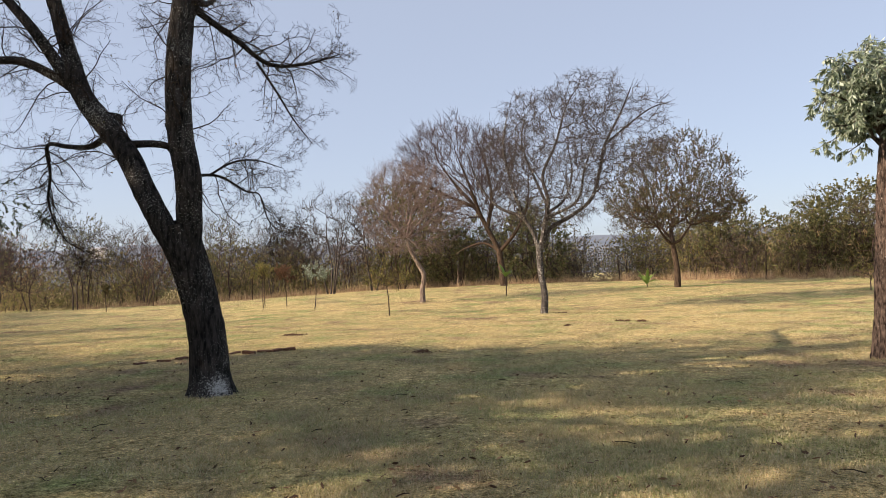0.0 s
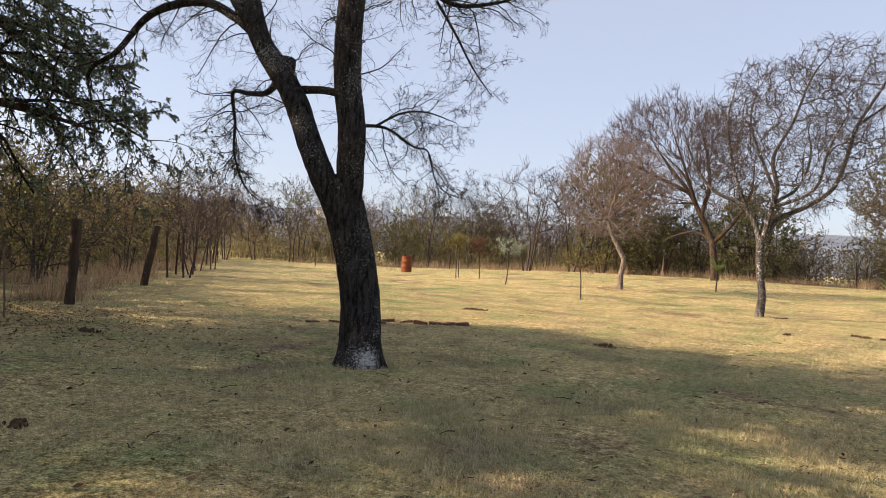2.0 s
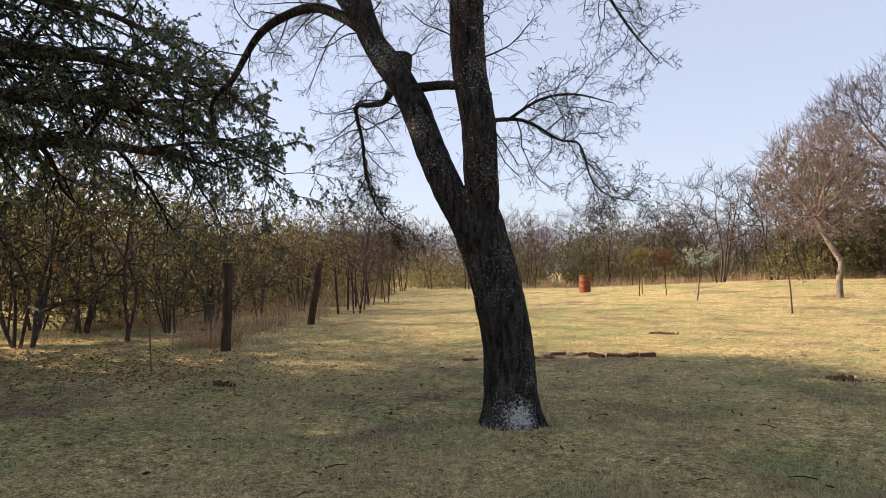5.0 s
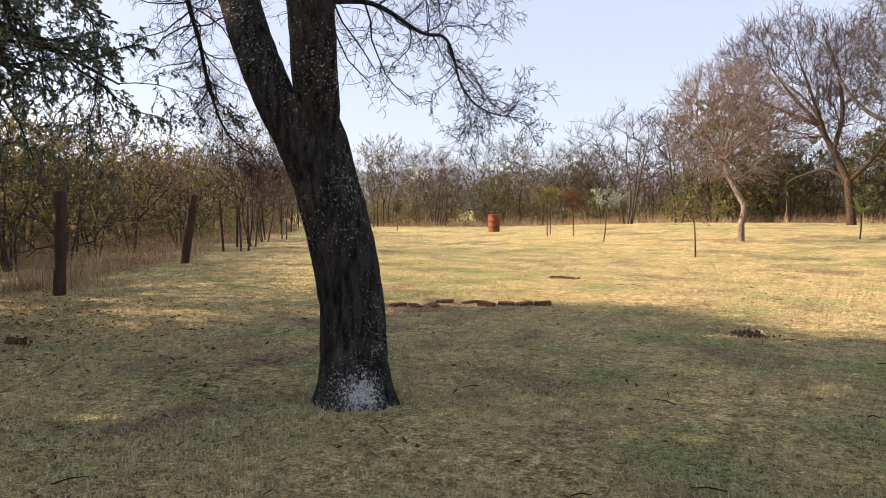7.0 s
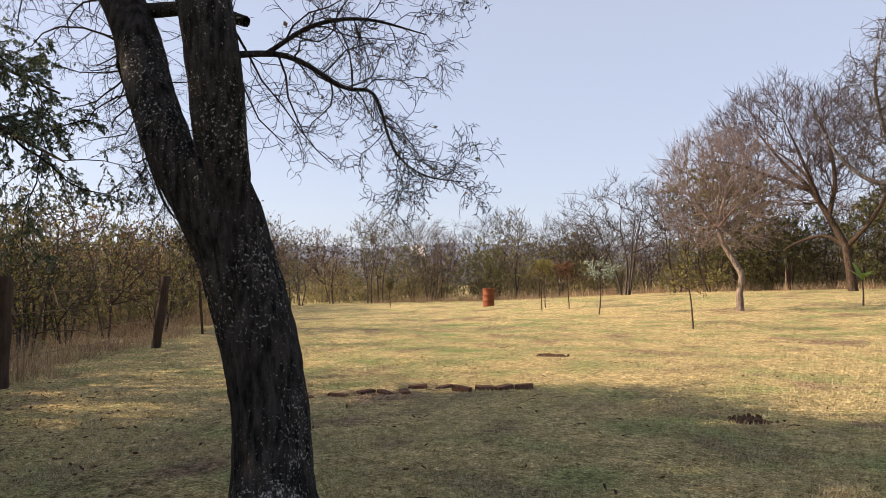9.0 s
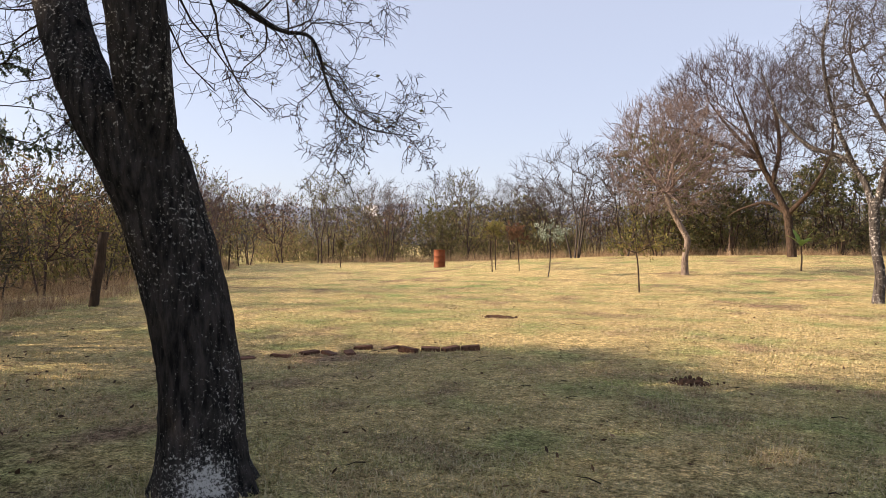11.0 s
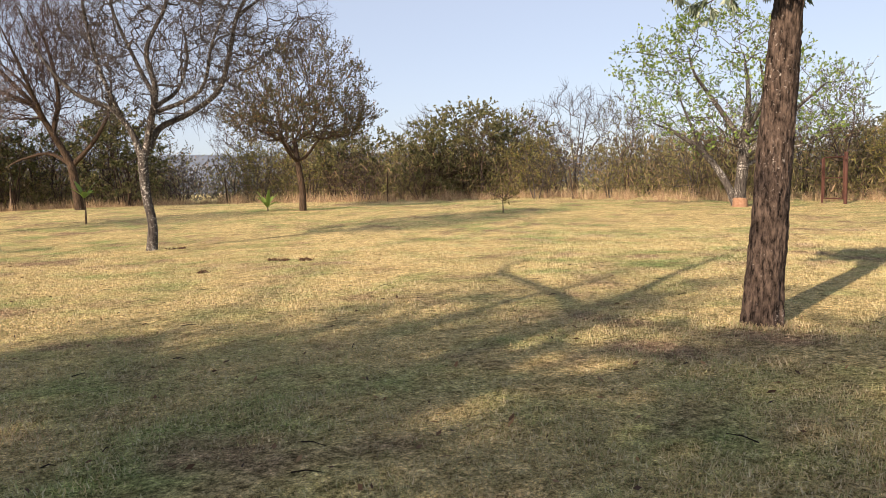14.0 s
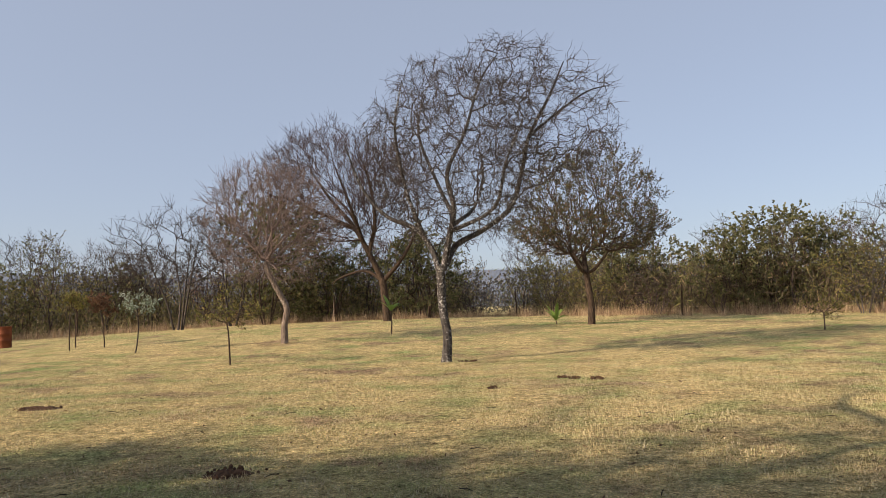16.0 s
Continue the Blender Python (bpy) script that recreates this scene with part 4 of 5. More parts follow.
def plant_bush():
    rng = random.Random(77)
    spots = []
    s = 0.0
    while s < EDGE_LEN:                      # front row, thin
        spots.append((s, rng.uniform(0.3, 2.0), rng.choice((0, 1, 3, 3, 4, 4, 5, 6, 8, 3)), rng.uniform(0.75, 1.05)))
        s += rng.uniform(2.2, 3.4)
    s = 1.0
    while s < EDGE_LEN:                      # second row
        spots.append((s, rng.uniform(2.5, 5.5), rng.choice((0, 0, 2, 1, 3, 3, 6, 8, 8, 1)), rng.uniform(0.85, 1.15)))
        s += rng.uniform(1.9, 2.8)
    s = 0.0
    while s < EDGE_LEN:                      # the back of the belt
        spots.append((s, rng.uniform(6.5, 12), rng.choice((0, 0, 2, 3, 5, 6, 8, 8)), rng.uniform(0.95, 1.2)))
        s += rng.uniform(2.6, 3.8)
    used = set()
    for i, (s, out, kind, size) in enumerate(spots):
        if s < EDGE_LEN * 0.36 and out > 2.4 and i % (3 if s > 13 else 2):      # the near fence has thinner bush behind it
            continue
        if s < EDGE_LEN * 0.36 and kind in (0, 5):
            kind = (3, 8, 4, 3, 6, 1)[i % 6]
        p, way = along(EDGE, s)
        p += way * out
        place(kind, p.x, p.y, size, rng, used)
    # trees that stand out of the edge
    for kind, x, y, size in ((4, -29.5, 39.5, 0.95), (6, -27.0, 43.0, 0.95), (4, -31.5, 35.5, 0.8), (0, -14.5, 44.5, 1.25), (0, -12.0, 46, 1.2), (7, -10.2, 46.5, 1.2), (2, -6.5, 47.5, 1.0),
                             (2, -1.0, 48.5, 1.15), (2, 9.5, 44, 1.1), (7, 15.5, 39.5, 0.95), (2, 17.5, 38.5, 1.05), (2, 14.0, 40.5, 1.0), (0, 20.5, 37.5, 1.2), (3, 20, 33.5, 0.75), (3, 17, 35.0, 0.9), (7, 30.0, 23.5, 1.0), (7, 31.5, 21.0, 0.95),
                             (2, 28.5, 25.5, 0.8), (4, -15.8, 17.5, 0.8), (1, -17.4, 19.2, 0.8), (1, -19.3, 21.3, 0.75), (4, -20.7, 23.5, 0.7), (3, -16.5, 13.5, 0.75), (8, -14.2, 11.5, 0.7),
                             (8, -13.3, 7.3, 1.15), (2, -14.8, 6.6, 1.1), (3, -15.6, 9.2, 1.1), (8, -12.3, 5.6, 1.0), (4, -12.6, 8.9, 0.9)):
        place(kind, x, y, size, rng, used)


def place(kind, x, y, size, rng, used):
    size *= 1.25 if x < -10 and y < 34 else 1.45 if x < 7 else 1.25
    m = Matrix.Translation((x, y, terrain(x, y))) @ Matrix.Rotation(rng.uniform(0, 6.28), 4, "Z") @ Matrix.Diagonal((size * rng.uniform(0.9, 1.15), size * rng.uniform(0.9, 1.15), size, 1))
    if kind not in used:
        used.add(kind)
        KINDS[kind].matrix_basis = m
    else:
        copy_thing(KINDS[kind], Matrix.Identity(4)).matrix_basis = m


plant_bush()


def undergrowth():
    """The tangle of dry stems and leaves low in the bush, too dense to count."""
    g, rng = np.random.default_rng(15), random.Random(16)
    vs = []
    for _ in range(5200):
        p, way = along(EDGE, 9 + (EDGE_LEN - 9) * rng.random() ** 0.8)
        p += way * rng.uniform(0.8, 11)
        h, n = rng.uniform(0.8, 3.4), 46
        c = np.stack([g.normal(p.x, 0.7, n), g.normal(p.y, 0.7, n), terrain(p.x, p.y) + h * g.random(n) ** 0.8], 1)
        d = g.normal(0, 1, (n, 3))
        d[:, 2] *= 1.8
        d = d / np.linalg.norm(d, axis=1, keepdims=True) * g.uniform(0.05, 0.26, (n, 1))
        e = np.cross(d, g.normal(0, 1, (n, 3)))
        e = e / np.linalg.norm(e, axis=1, keepdims=True) * g.uniform(0.008, 0.036, (n, 1))
        vs.append(np.stack([c - d, c - e, c + d, c + e], 1).reshape(-1, 3))
    v = np.concatenate(vs)
    tagged(put("undergrowth", mesh_np("undergrowth", v, np.arange(len(v)).reshape(-1, 4), False), M_LEAF_UNDER), "dense dry undergrowth of brown stems and leaves", "undergrowth", kind="stuff")


undergrowth()


def far_woods():
    """Scrub beyond the edge, too far to count: clumps of leaves thinning with distance."""
    g = np.random.default_rng(9)
    vs = []
    for _ in range(1500):
        a, r = g.uniform(-1.5, 1.25), 60 + 420 * g.random() ** 2
        x, y, h = r * math.sin(a), 6 + r * math.cos(a), g.uniform(2.0, 4.6) * (1 + r / 700)
        n = 110
        c = np.stack([g.normal(0, h * 0.36, n), g.normal(0, h * 0.36, n), g.uniform(0.1, 1, n) * h], 1) + (x, y, 0.4 * min(r / 200, 1))
        d = g.normal(0, 1, (n, 2, 3))
        d = d / np.linalg.norm(d, axis=2, keepdims=True) * h * 0.032
        vs.append(np.stack([c - d[:, 0], c - d[:, 1], c + d[:, 0], c + d[:, 1]], 1).reshape(-1, 3))
    v = np.concatenate(vs)
    tagged(put("far_woods", mesh_np("far_woods", v, np.arange(len(v)).reshape(-1, 4), False), M_FARWOOD), "greyish brown woodland far beyond the fence", "woods", kind="stuff")


far_woods()


# ---- grasses ----
def blade_arrays(x, y, z, h, w, lean, g):
    n = len(x)
    a, b = g.uniform(0, 2 * np.pi, n), g.uniform(0, 2 * np.pi, n)
    base = np.stack([x, y, z], 1)
    side = np.stack([np.cos(a), np.sin(a), np.zeros(n)], 1) * (w / 2)[:, None]
    tip = base + np.stack([np.cos(b) * lean, np.sin(b) * lean, np.sqrt(np.maximum(1 - lean ** 2, 0.05))], 1) * h[:, None]
    return np.stack([base - side, base + side, tip], 1).reshape(-1, 3)


TERR = np.vectorize(terrain)


def lawn():
    g = np.random.default_rng(4)
    n = 860000
    r = 1.6 + 19 * g.random(n) ** 2.1
    a = g.uniform(-1.25, 1.2, n)
    t = g.random(n)
    x, y = 1.5 - 1.1 * t + r * np.sin(a), 0.2 + 5.2 * t + r * np.cos(a)
    feet = [(-2.63, 7.44, 0.27), (5.28, 9.9, 0.19), (0.39, 22.0, 0.2), (-5.0, 29.3, 0.25)]
    for i, (fx, fy, fr) in enumerate(feet):      # longer grass that the mower leaves round the trunks
        k = slice(i * 700, i * 700 + 700)
        b = g.uniform(0, 2 * np.pi, 700)
        q = fr * g.uniform(0.95, 1.5, 700)
        x[k], y[k] = fx + q * np.cos(b), fy + q * np.sin(b)
    cell = np.stack([np.round(x * 8), np.round(y * 8)], 1).astype(int)
    seen, where = np.unique(cell, axis=0, return_inverse=True)
    tuft = np.array([noise.noise((px * 0.27, py * 0.27, 5)) + 0.6 * noise.noise((px * 0.9, py * 0.9, 8)) for px, py in seen.tolist()])[where.ravel()]
    h = (0.012 + 0.024 * g.random(n)) * (1 + 0.8 * np.clip(tuft, -0.4, 0.9))
    h[:2800] = g.uniform(0.03, 0.065, 2800)
    far = np.clip(r / 20, 0, 1)
    w = (0.0030 + 0.003 * g.random(n)) * (1 + 2.2 * far)
    v = blade_arrays(x, y, TERR(x, y) - 0.004, h, w, g.uniform(0.2, 0.9, n), g)
    tagged(put("lawn_grass", mesh_np("lawn_grass", v, np.arange(len(v)).reshape(-1, 3), False), M_BLADE), "short dry winter grass with green tufts", "grass", kind="stuff")


def tall_grass():
    """Dry grass along the fence and the edge of the bush, in tussocks."""
    g = np.random.default_rng(6)
    xs, ys, hs = [], [], []
    rng = random.Random(66)
    def tussock(x, y, high, n):
        xs.append(x + g.normal(0, 0.16, n)), ys.append(y + g.normal(0, 0.16, n)), hs.append(high * g.uniform(0.45, 1.1, n))
    for _ in range(520):                     # along the near fence
        t = rng.random() ** 1.5
        x, y = -9.9 - 23 * t, 9.3 + 27.5 * t
        out = -0.3 + 5.5 * rng.random() ** 0.8
        if t < 0.1 and out > 0.9:
            continue
        tussock(x - 0.77 * out, y - 0.64 * out, rng.uniform(0.25, 0.95) * (0.6 + 0.8 * abs(noise.noise((x * 0.7, y * 0.7, 2)))), 80)
    for _ in range(9):                      # beside the first post, towards the walker
        tussock(rng.uniform(-17, -10.3), rng.uniform(6.0, 10.5), rng.uniform(0.15, 0.5), 60)
    s = EDGE_LEN * 0.36
    while s < EDGE_LEN * 0.95:               # along the far edge
        p, way = along(EDGE, s)
        for _ in range(3):
            out = rng.uniform(-2.2, 1.6)
            q = p + way * out
            tussock(q.x, q.y, rng.uniform(0.3, 0.85), 40)
        s += 0.42
    x, y, h = np.concatenate(xs), np.concatenate(ys), np.concatenate(hs)
    v = blade_arrays(x, y, TERR(x, y) - 0.01, h, np.where(y < 26, 0.007, 0.013) * g.uniform(0.7, 1.6, len(x)), g.uniform(0.0, 0.8, len(x)), g)
    tagged(put("tall_grass", mesh_np("tall_grass", v, np.arange(len(v)).reshape(-1, 3), False), M_TALL_GRASS), "tall dry straw-coloured grass along the fence", "grass", kind="stuff")


lawn()
tall_grass()


# ---- fences and gate ----
def post_mesh(height, r, lean=(0, 0), seed=0.0, sides=14, knob=0.12):
    pts = [Vector((lean[0] * t, lean[1] * t, -0.2 + (height + 0.2) * t)) for t in (0, 0.1, 0.25, 0.4, 0.55, 0.7, 0.85, 0.985)]
    pts += [pts[-1] + Vector((0, 0, 0.015)), pts[-1] + Vector((0, 0, 0.016))]
    rad = [r * (1 + knob * noise.noise((i * 0.9, seed, 0))) for i in range(8)] + [r * 0.86, 0.0]
    return tubes("post", [(pts, rad)], sides)


def fence():
    big = [((-9.65, 9.12), 1.46, 0.085, (0.04, 0.03)), ((-13.3, 13.7), 1.52, 0.095, (0.30, 0.08))]
    for i, ((x, y), h, r, lean) in enumerate(big):
        tagged(put("fence_post", post_mesh(h, r, lean, i * 3.0, knob=0.3), M_POST), "thick weathered timber fence post" + (" leaning over" if i else " standing upright in dry grass"), "fence post", "timber fence posts").location = (x, y, 0)
    rng = random.Random(3)
    thin = put("fence_stake", post_mesh(1.45, 0.035, (0, 0), 1.0, 8), M_POST)
    tagged(thin, "thin dark timber fence stake in dry grass", "fence stake", "fence stakes")
    first = True
    line = [(-16.0, 16.9), (-17.5, 18.6), (-18.9, 20.2), (-20.9, 22.7), (-23.7, 26.1), (-26.5, 29.3), (-30, 33.2), (-32.5, 36.2), (-26, 42.4), (-20, 44.4), (-6.3, 46.3), (4.0, 46.5), (10.8, 38.6), (18.3, 33.9), (22.3, 26.5), (23.9, 21.0), (25.2, 18.2), (26.5, 15.5)]
    for x, y in line:
        m = Matrix.Translation((x, y, terrain(x, y))) @ Euler((rng.uniform(-0.12, 0.12), rng.uniform(-0.12, 0.12), rng.uniform(0, 6))).to_matrix().to_4x4()
        if first:
            thin.matrix_basis, first = m, False
        else:
            copy_thing(thin, m)
    run = [(-9.65, 9.12), (-13.2, 13.7)] + line
    for h in (0.35, 0.65, 0.95, 1.25):
        pts = [Vector((x, y, terrain(x, y) + h + rng.uniform(-0.03, 0.03))) for x, y in run]
        for a, b in ((0, 10), (9, len(run))):
            tagged(put("fence_wire", tubes("wire", [(pts[a:b], [0.0035] * len(pts[a:b]))], 4), M_WIRE), "rusty strand of fence wire", "wire", "strands of fence wire")


fence()


def gate():
    foot = Vector((22.5, 23.2, terrain(22.5, 23.2)))
    root = tagged(new("gate"), "dark rusty steel gate frame hung on a post", "gate")
    root.location = foot
    d = Vector((0.10, 0.99, 0)).normalized() * 0.95
    up = lambda z: Vector((0, 0, z))
    put("gate_post", tubes("gate_post", [([up(-0.2), up(0.8), up(1.78), up(1.781)], (0.06, 0.06, 0.06, 0.0))], 12), M_GATE, root)
    corners = [d * 0.1 + up(0.18), d * 0.1 + up(1.62), d + up(1.62), d + up(0.18)]
    for a, b in zip(corners, corners[1:] + corners[:1]):
        put("rail", tubes("rail", [([a, a.lerp(b, 0.5), b], [0.024] * 3)], 8), M_GATE, root)
    put("rail", tubes("rail", [([d * 0.1 + up(0.9), d * 0.5 + up(0.9), d + up(0.9)], [0.02] * 3)], 8), M_GATE, root)
    put("far_post", tubes("far_post", [([d * 1.08 + up(-0.2), d * 1.08 + up(0.8), d * 1.08 + up(1.6), d * 1.08 + up(1.601)], (0.032, 0.032, 0.032, 0.0))], 10), M_GATE, root)


gate()


# ---- things on the lawn ----
def drum():
    prof = [(0.0, 0.02), (0.27, 0.02), (0.285, 0.0), (0.292, 0.02), (0.285, 0.04), (0.284, 0.28), (0.296, 0.30), (0.284, 0.32), (0.284, 0.56), (0.296, 0.58), (0.284, 0.60), (0.284, 0.84), (0.293, 0.86), (0.29, 0.88), (0.272, 0.88), (0.27, 0.70), (0.0, 0.70)]
    n = 32
    vs = [(r * math.cos(6.28319 * k / n), r * math.sin(6.28319 * k / n), z) for r, z in prof for k in range(n)]
    fs = [(i * n + k, i * n + (k + 1) % n, (i + 1) * n + (k + 1) % n, (i + 1) * n + k) for i in range(len(prof) - 1) for k in range(n)]
    ob = tagged(put("drum", mesh_np("drum", vs, fs), M_RUST), "rusty open steel oil drum standing on the lawn", "drum")
    ob.location = (-17.9, 34.9, terrain(-17.9, 34.9) - 0.01)


drum()


def bricks():
    bm = bmesh.new()
    bmesh.ops.create_cube(bm, size=1)
    bmesh.ops.scale(bm, vec=(0.222, 0.106, 0.073), verts=bm.verts)
    bmesh.ops.bevel(bm, geom=bm.edges[:], offset=0.006, segments=2, affect="EDGES")
    first = tagged(part("brick", bm, M_BRICK), "old red clay brick half sunk in the grass", "brick", "row of old bricks")
    rng = random.Random(14)
    rows = [(-5.58, 10.51, 60), (-5.36, 10.83, 20), (-5.24, 11.17, 70), (-5.02, 11.26, -15), (-4.84, 11.4, -35), (-4.92, 11.76, 25), (-4.66, 11.95, 80), (-4.33, 11.84, 10), (-4.16, 12.06, 40), (-3.98, 12.22, 75), (-3.79, 12.36, 30)]
    for i, (x, y, a) in enumerate(rows):
        m = pose(x, y, 0.002 + rng.uniform(-0.018, 0.018), rng.uniform(-8, 8), rng.uniform(-8, 8), a + rng.uniform(-10, 10))
        if i == 0:
            first.matrix_basis = m
        else:
            copy_thing(first, m)


bricks()


def heap(x, y, w, d, h, seed, label):
    """A heap of crumbly soil: clods on a low mound."""
    g, n, vs, fs = random.Random(seed), 18, [], []
    for i in range(7):
        for k in range(n):
            a, r = 6.28319 * k / n, i / 6
            q = Vector((math.cos(a) * r * w, math.sin(a) * r * d, 0))
            vs.append((q.x * (1 + 0.25 * noise.noise((q.x * 9, q.y * 9, seed))), q.y, h * (1 - r ** 1.4) * (0.55 + 0.9 * noise.noise((q.x * 13, q.y * 13, seed))) - 0.012 * r))
    fs = [(i * n + k, i * n + (k + 1) % n, (i + 1) * n + (k + 1) % n, (i + 1) * n + k) for i in range(6) for k in range(n)]
    ob = tagged(put("soil_heap", mesh_np("soil_heap", vs, fs), M_SOIL), label, "soil heap", "heaps of soil")
    ob.location = (x, y, terrain(x, y) + 0.004)
    bm = bmesh.new()
    for _ in range(26):
        s = g.uniform(0.008, 0.028)
        m = Matrix.Translation((g.gauss(0, w * 0.5), g.gauss(0, d * 0.5), s * 0.5 + 0.004)) @ Euler((g.random() * 3, g.random() * 3, g.random() * 3)).to_matrix().to_4x4() @ Matrix.Diagonal((s, s * 0.8, s * 0.7, 1))
        bmesh.ops.create_icosphere(bm, subdivisions=1, radius=1, matrix=m)
    tagged(part("loose_soil", bm, M_SOIL, ob), kind="stuff")


for x, y, w, d, h, sd in ((-5.15, 15.9, 0.34, 0.2, 0.06, 1), (-1.13, 11.6, 0.2, 0.16, 0.05, 2), (2.95, 17.85, 0.14, 0.12, 0.06, 3), (2.6, 18.0, 0.10, 0.10, 0.05, 4), (2.42, 18.2, 0.10, 0.08, 0.05, 5), (-6.45, 7.1, 0.2, 0.1, 0.07, 6), (-2.85, 3.95, 0.07, 0.05, 0.05, 7), (1.2, 16.9, 0.12, 0.08, 0.03, 8), (0.9, 22.0, 0.3, 0.2, 0.03, 9)):
    heap(x, y, w, d, h, sd, "small heap of dark crumbly soil on the grass")


def sapling(x, y, high, crown, flat, seed, leaf_mat, label, lean=0.05, per=3, stakes=False, twigs=M_TWIG_BROWN):
    """A young planted tree: a thin stem and a small flat-topped crown."""
    rng = random.Random(seed)
    S = dict(n=(6, 6, 5, 4), wob=(0.05, 0.16, 0.2, 0.2), up=(0, 0.02, 0.02, 0.0), tip=(0.7, 0.35, 0.4, 0.5), kids=(0, 6, 5), ang=(50, 50, 45), ratio=(0.5, 0.5, 0.5), rr=(0.5, 0.6, 0.7))
    S["from"] = (0.5, 0.2, 0.1)
    acc = [[], [], [], []]
    grow(acc, Vector((0, 0, -0.05)), Vector((rng.uniform(-lean, lean), rng.uniform(-lean, lean), 1)), high * 0.72, 0.022, 0, S, rng)
    top = acc[0][0][0]
    for j in range(9):
        a = j * 2.4
        grow(acc, top[-1 - j % 2], Vector((math.cos(a) * crown, math.sin(a) * crown, flat)), crown * rng.uniform(0.7, 1.1), 0.012, 1, S, rng)
    leaves = leaf_arrays(acc[3] + acc[2], per * 2.5, 0.055, rng, narrow=0.32)
    tree_thing("sapling", (x, y, terrain(x, y)), acc, label, "sapling", "young trees on the lawn", twigs, twigs, leaves, leaf_mat, sides=(7, 4, 3, 3), big=1)


sapling(-4.67, 22.7, 1.75, 0.95, 0.12, 1, M_LEAF_YELLOW, "young flat-topped tree with sparse yellow-green leaves", per=1.2)
sapling(-9.2, 27.7, 1.9, 0.8, 0.5, 2, M_LEAF_SILVER, "young tree with pale greyish leaves", 0.15, per=1.2, twigs=M_TWIG_GREY)
sapling(-12.6, 30.2, 2.3, 0.7, 0.7, 3, M_LEAF_YELLOW, "young thin-stemmed tree with yellowing leaves", per=1.4)
sapling(-13.3, 31.9, 2.2, 0.6, 0.7, 4, M_LEAF_YELLOW, "young thin-stemmed tree with yellowing leaves", per=1.4)
sapling(-11.9, 31.2, 2.0, 0.6, 0.6, 5, M_LEAF_RUST, "young tree with rusty leaves")
sapling(-22.9, 33.4, 1.6, 0.35, 0.8, 6, M_LEAF_BROWN, "young nearly bare tree on a thin stem")


def broad_plant(x, y, high, count, length, width, label, name, stem=0.0):
    """A plant of broad arching leaves round a stem."""
    rng = random.Random(int(high * 100))
    root = tagged(new(name), label, "plant", "young plants on the lawn")
    root.location = (x, y, terrain(x, y))
    if stem:
        put("stem", tubes("stem", [([Vector((0, 0, -0.05)), Vector((0.02, 0, stem * 0.5)), Vector((0, 0, stem))], (0.03, 0.026, 0.02))], 7), M_TWIG_BROWN, root)
    for j in range(count):
        a, rise = j * 2.4, rng.uniform(0.5, 1.0)
        out, b = Vector((math.cos(a), math.sin(a), 0)), Vector((-math.sin(a), math.cos(a), 0))
        vs, fs = [], []
        for i in range(7):
            t = i / 6
            c = Vector((0, 0, stem)) + out * length * t * (1 - rise * 0.5) + Vector((0, 0, length * (rise * t - 0.45 * t * t * (1.3 - rise))))
            w = width * math.sin(math.pi * min(0.12 + t * 0.88, 1)) ** 0.7 * 0.5
            vs += [c - b * w + Vector((0, 0, w * 0.3)), c, c + b * w + Vector((0, 0, w * 0.3))]
        fs = [(i * 3 + k, i * 3 + k + 1, i * 3 + k + 4, i * 3 + k + 3) for i in range(6) for k in range(2)]
        put("leaf", mesh_np("leaf", [tuple(q) for q in vs], fs), M_LEAF_FRESH, root)


broad_plant(4.63, 35.1, 0.95, 9, 0.85, 0.16, "low plant with upright fleshy green leaves on the lawn", "fleshy_plant", 0.15)
broad_plant(-1.75, 31.9, 1.5, 7, 0.75, 0.17, "young broad-leaved plant on a thin stem", "broad_leaved_plant", 0.85)
sapling(11.6, 27.6, 0.75, 0.9, 0.5, 9, M_LEAF_YELLOW, "low spreading yellowish shrub on the grassy mound", per=1, twigs=M_TWIG_RED)


def stake(x, y, h, r, label, material, lean=(0.05, 0.02)):
    tagged(put("stake", post_mesh(h, r, lean, x, 8), material), label, "stake").location = (x, y, terrain(x, y))


stake(-8.2, 7.15, 1.0, 0.012, "thin rusty iron rod stuck in the ground", M_WIRE, (-0.14, 0.02))
stake(-6.4, 46.5, 1.5, 0.045, "pale grey stake at the wood's edge", M_BARK_PALE)


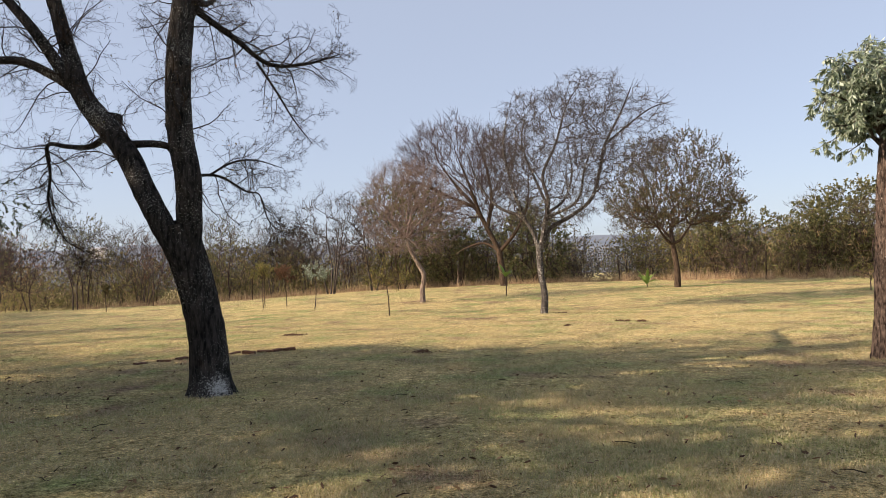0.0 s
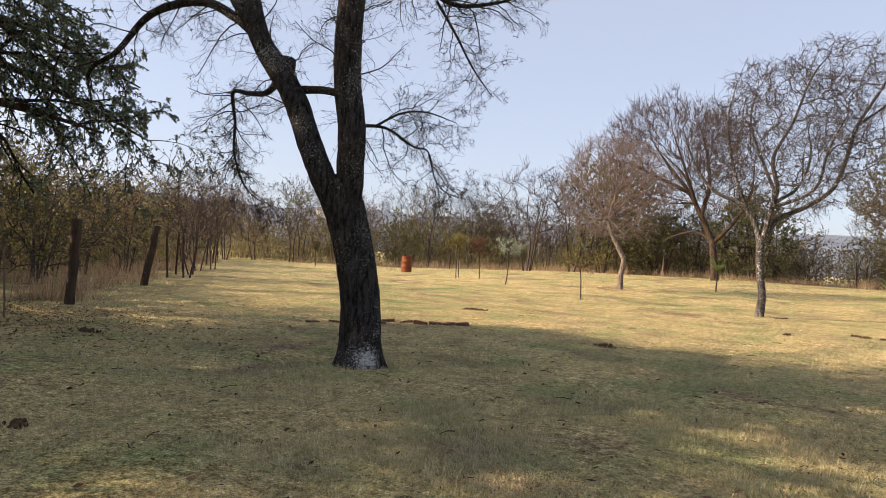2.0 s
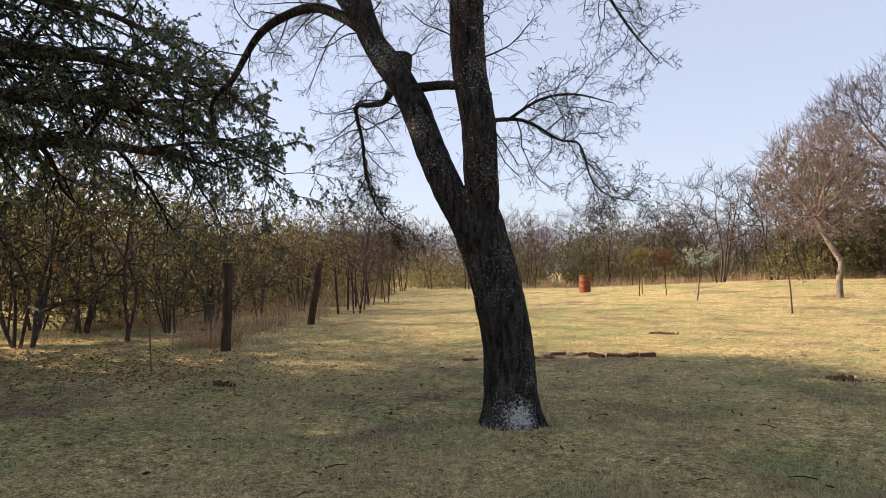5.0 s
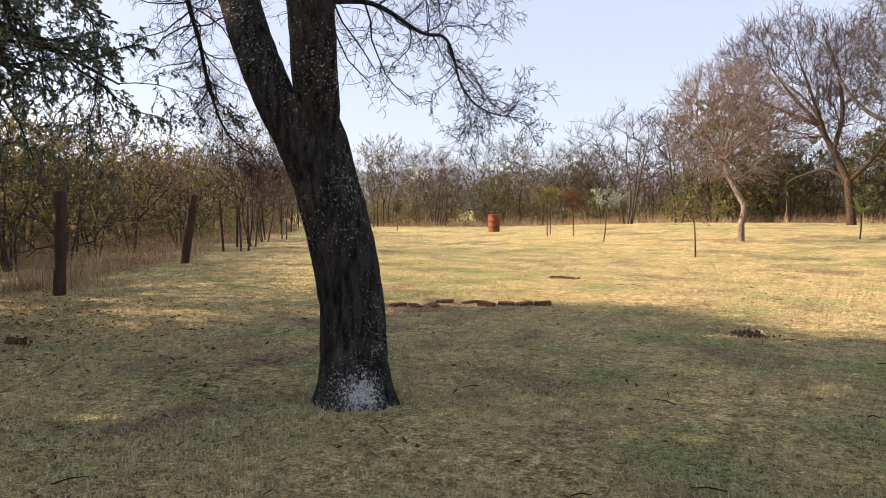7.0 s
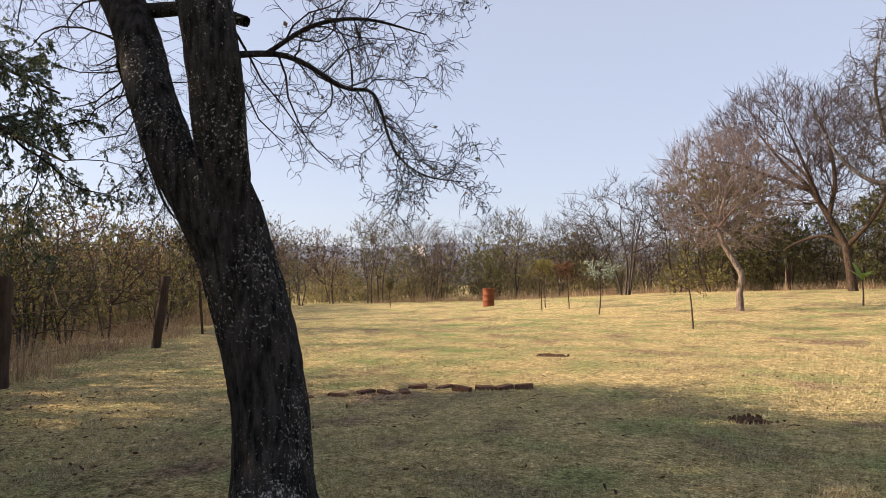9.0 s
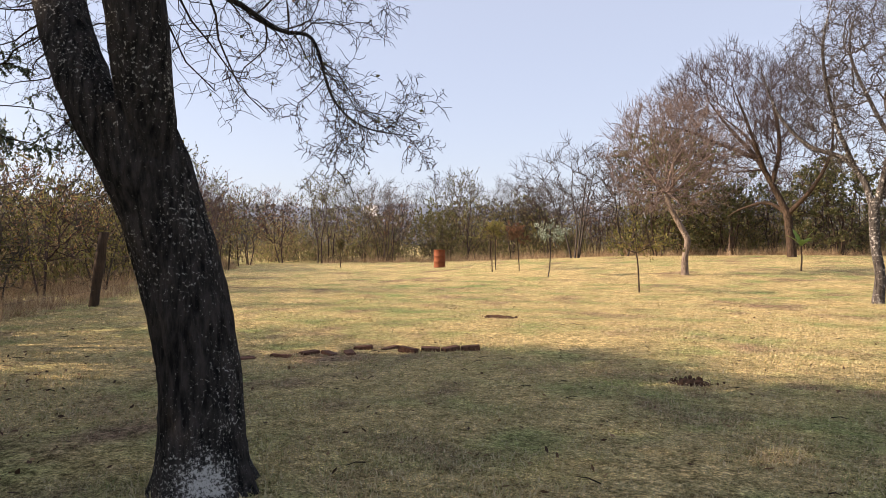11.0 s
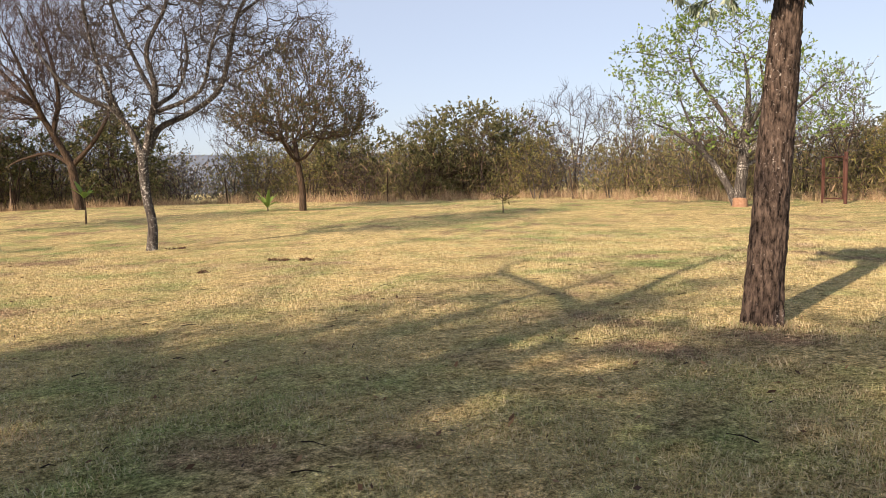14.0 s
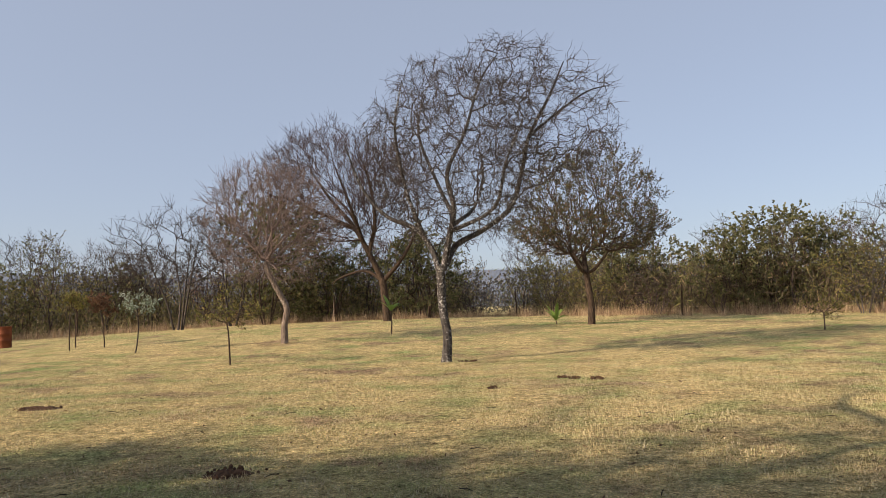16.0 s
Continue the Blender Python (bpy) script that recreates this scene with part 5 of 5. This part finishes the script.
def litter():
    """Fallen leaves and twig bits over the grass."""
    g = np.random.default_rng(12)
    n = 9500
    r, a = 1.5 + 17 * g.random(n) ** 1.2, g.uniform(-1.5, 1.3, n)
    x, y = 0.6 + r * np.sin(a), 2 + r * np.cos(a)
    x[:5500], y[:5500] = -8.9 + g.normal(0, 1.9, 5500), 7.0 + g.normal(0, 1.0, 5500)   # thick beside the first post
    p = np.stack([x, y, TERR(x, y) + 0.022], 1)
    d, e = g.normal(0, 1, (n, 3)) * (1, 1, 0.3), g.normal(0, 1, (n, 3)) * (1, 1, 0.4)
    s = g.uniform(0.006, 0.022, (n, 1))
    d, e = d / np.linalg.norm(d, axis=1, keepdims=True) * s * 1.5, e / np.linalg.norm(e, axis=1, keepdims=True) * s * 0.7
    v = np.stack([p - d, p - e, p + d, p + e], 1).reshape(-1, 3)
    tagged(put("leaf_litter", mesh_np("leaf_litter", v, np.arange(len(v)).reshape(-1, 4), False), M_DEADLEAF), "dead leaves scattered over the grass", "leaves", kind="stuff")
    rng = random.Random(91)
    lines = []
    for _ in range(130):
        px, py, b, ln = rng.uniform(-9, 7), rng.uniform(3, 17), rng.uniform(0, 6.28), rng.uniform(0.04, 0.16)
        c = Vector((px, py, terrain(px, py) + 0.025))
        w = Vector((math.cos(b), math.sin(b), rng.uniform(-0.05, 0.1))) * ln
        lines.append(([c, c + w * 0.5 + Vector((0, 0, 0.01)), c + w], [0.004, 0.0035, 0.002]))
    tagged(put("fallen_twigs", tubes("fallen_twigs", lines, 4), M_TWIG_DARK), "dark fallen twigs lying in the grass", "twigs", kind="stuff")


litter()


# ---- the white farm building far off ----
def farm_building():
    root = tagged(new("farm_building"), "small white farm building with a grey roof far away", "building")
    root.location = (-629, 853, 43)
    bm = bmesh.new()
    bmesh.ops.create_cube(bm, size=1, matrix=Matrix.Translation((0, 0, 0)) @ Matrix.Diagonal((26, 14, 24, 1)))
    part("wall", bm, M_WHITE, root)
    bm = bmesh.new()
    vs = [bm.verts.new(q) for q in ((-14, -8, 12), (14, -8, 12), (14, 0, 16), (-14, 0, 16), (-14, 8, 12), (14, 8, 12))]
    for f in ((0, 1, 2, 3), (3, 2, 5, 4), (0, 3, 4), (1, 5, 2), (0, 4, 5, 1)):
        bm.faces.new([vs[i] for i in f])
    part("roof", bm, M_ROOFING, root)


farm_building()
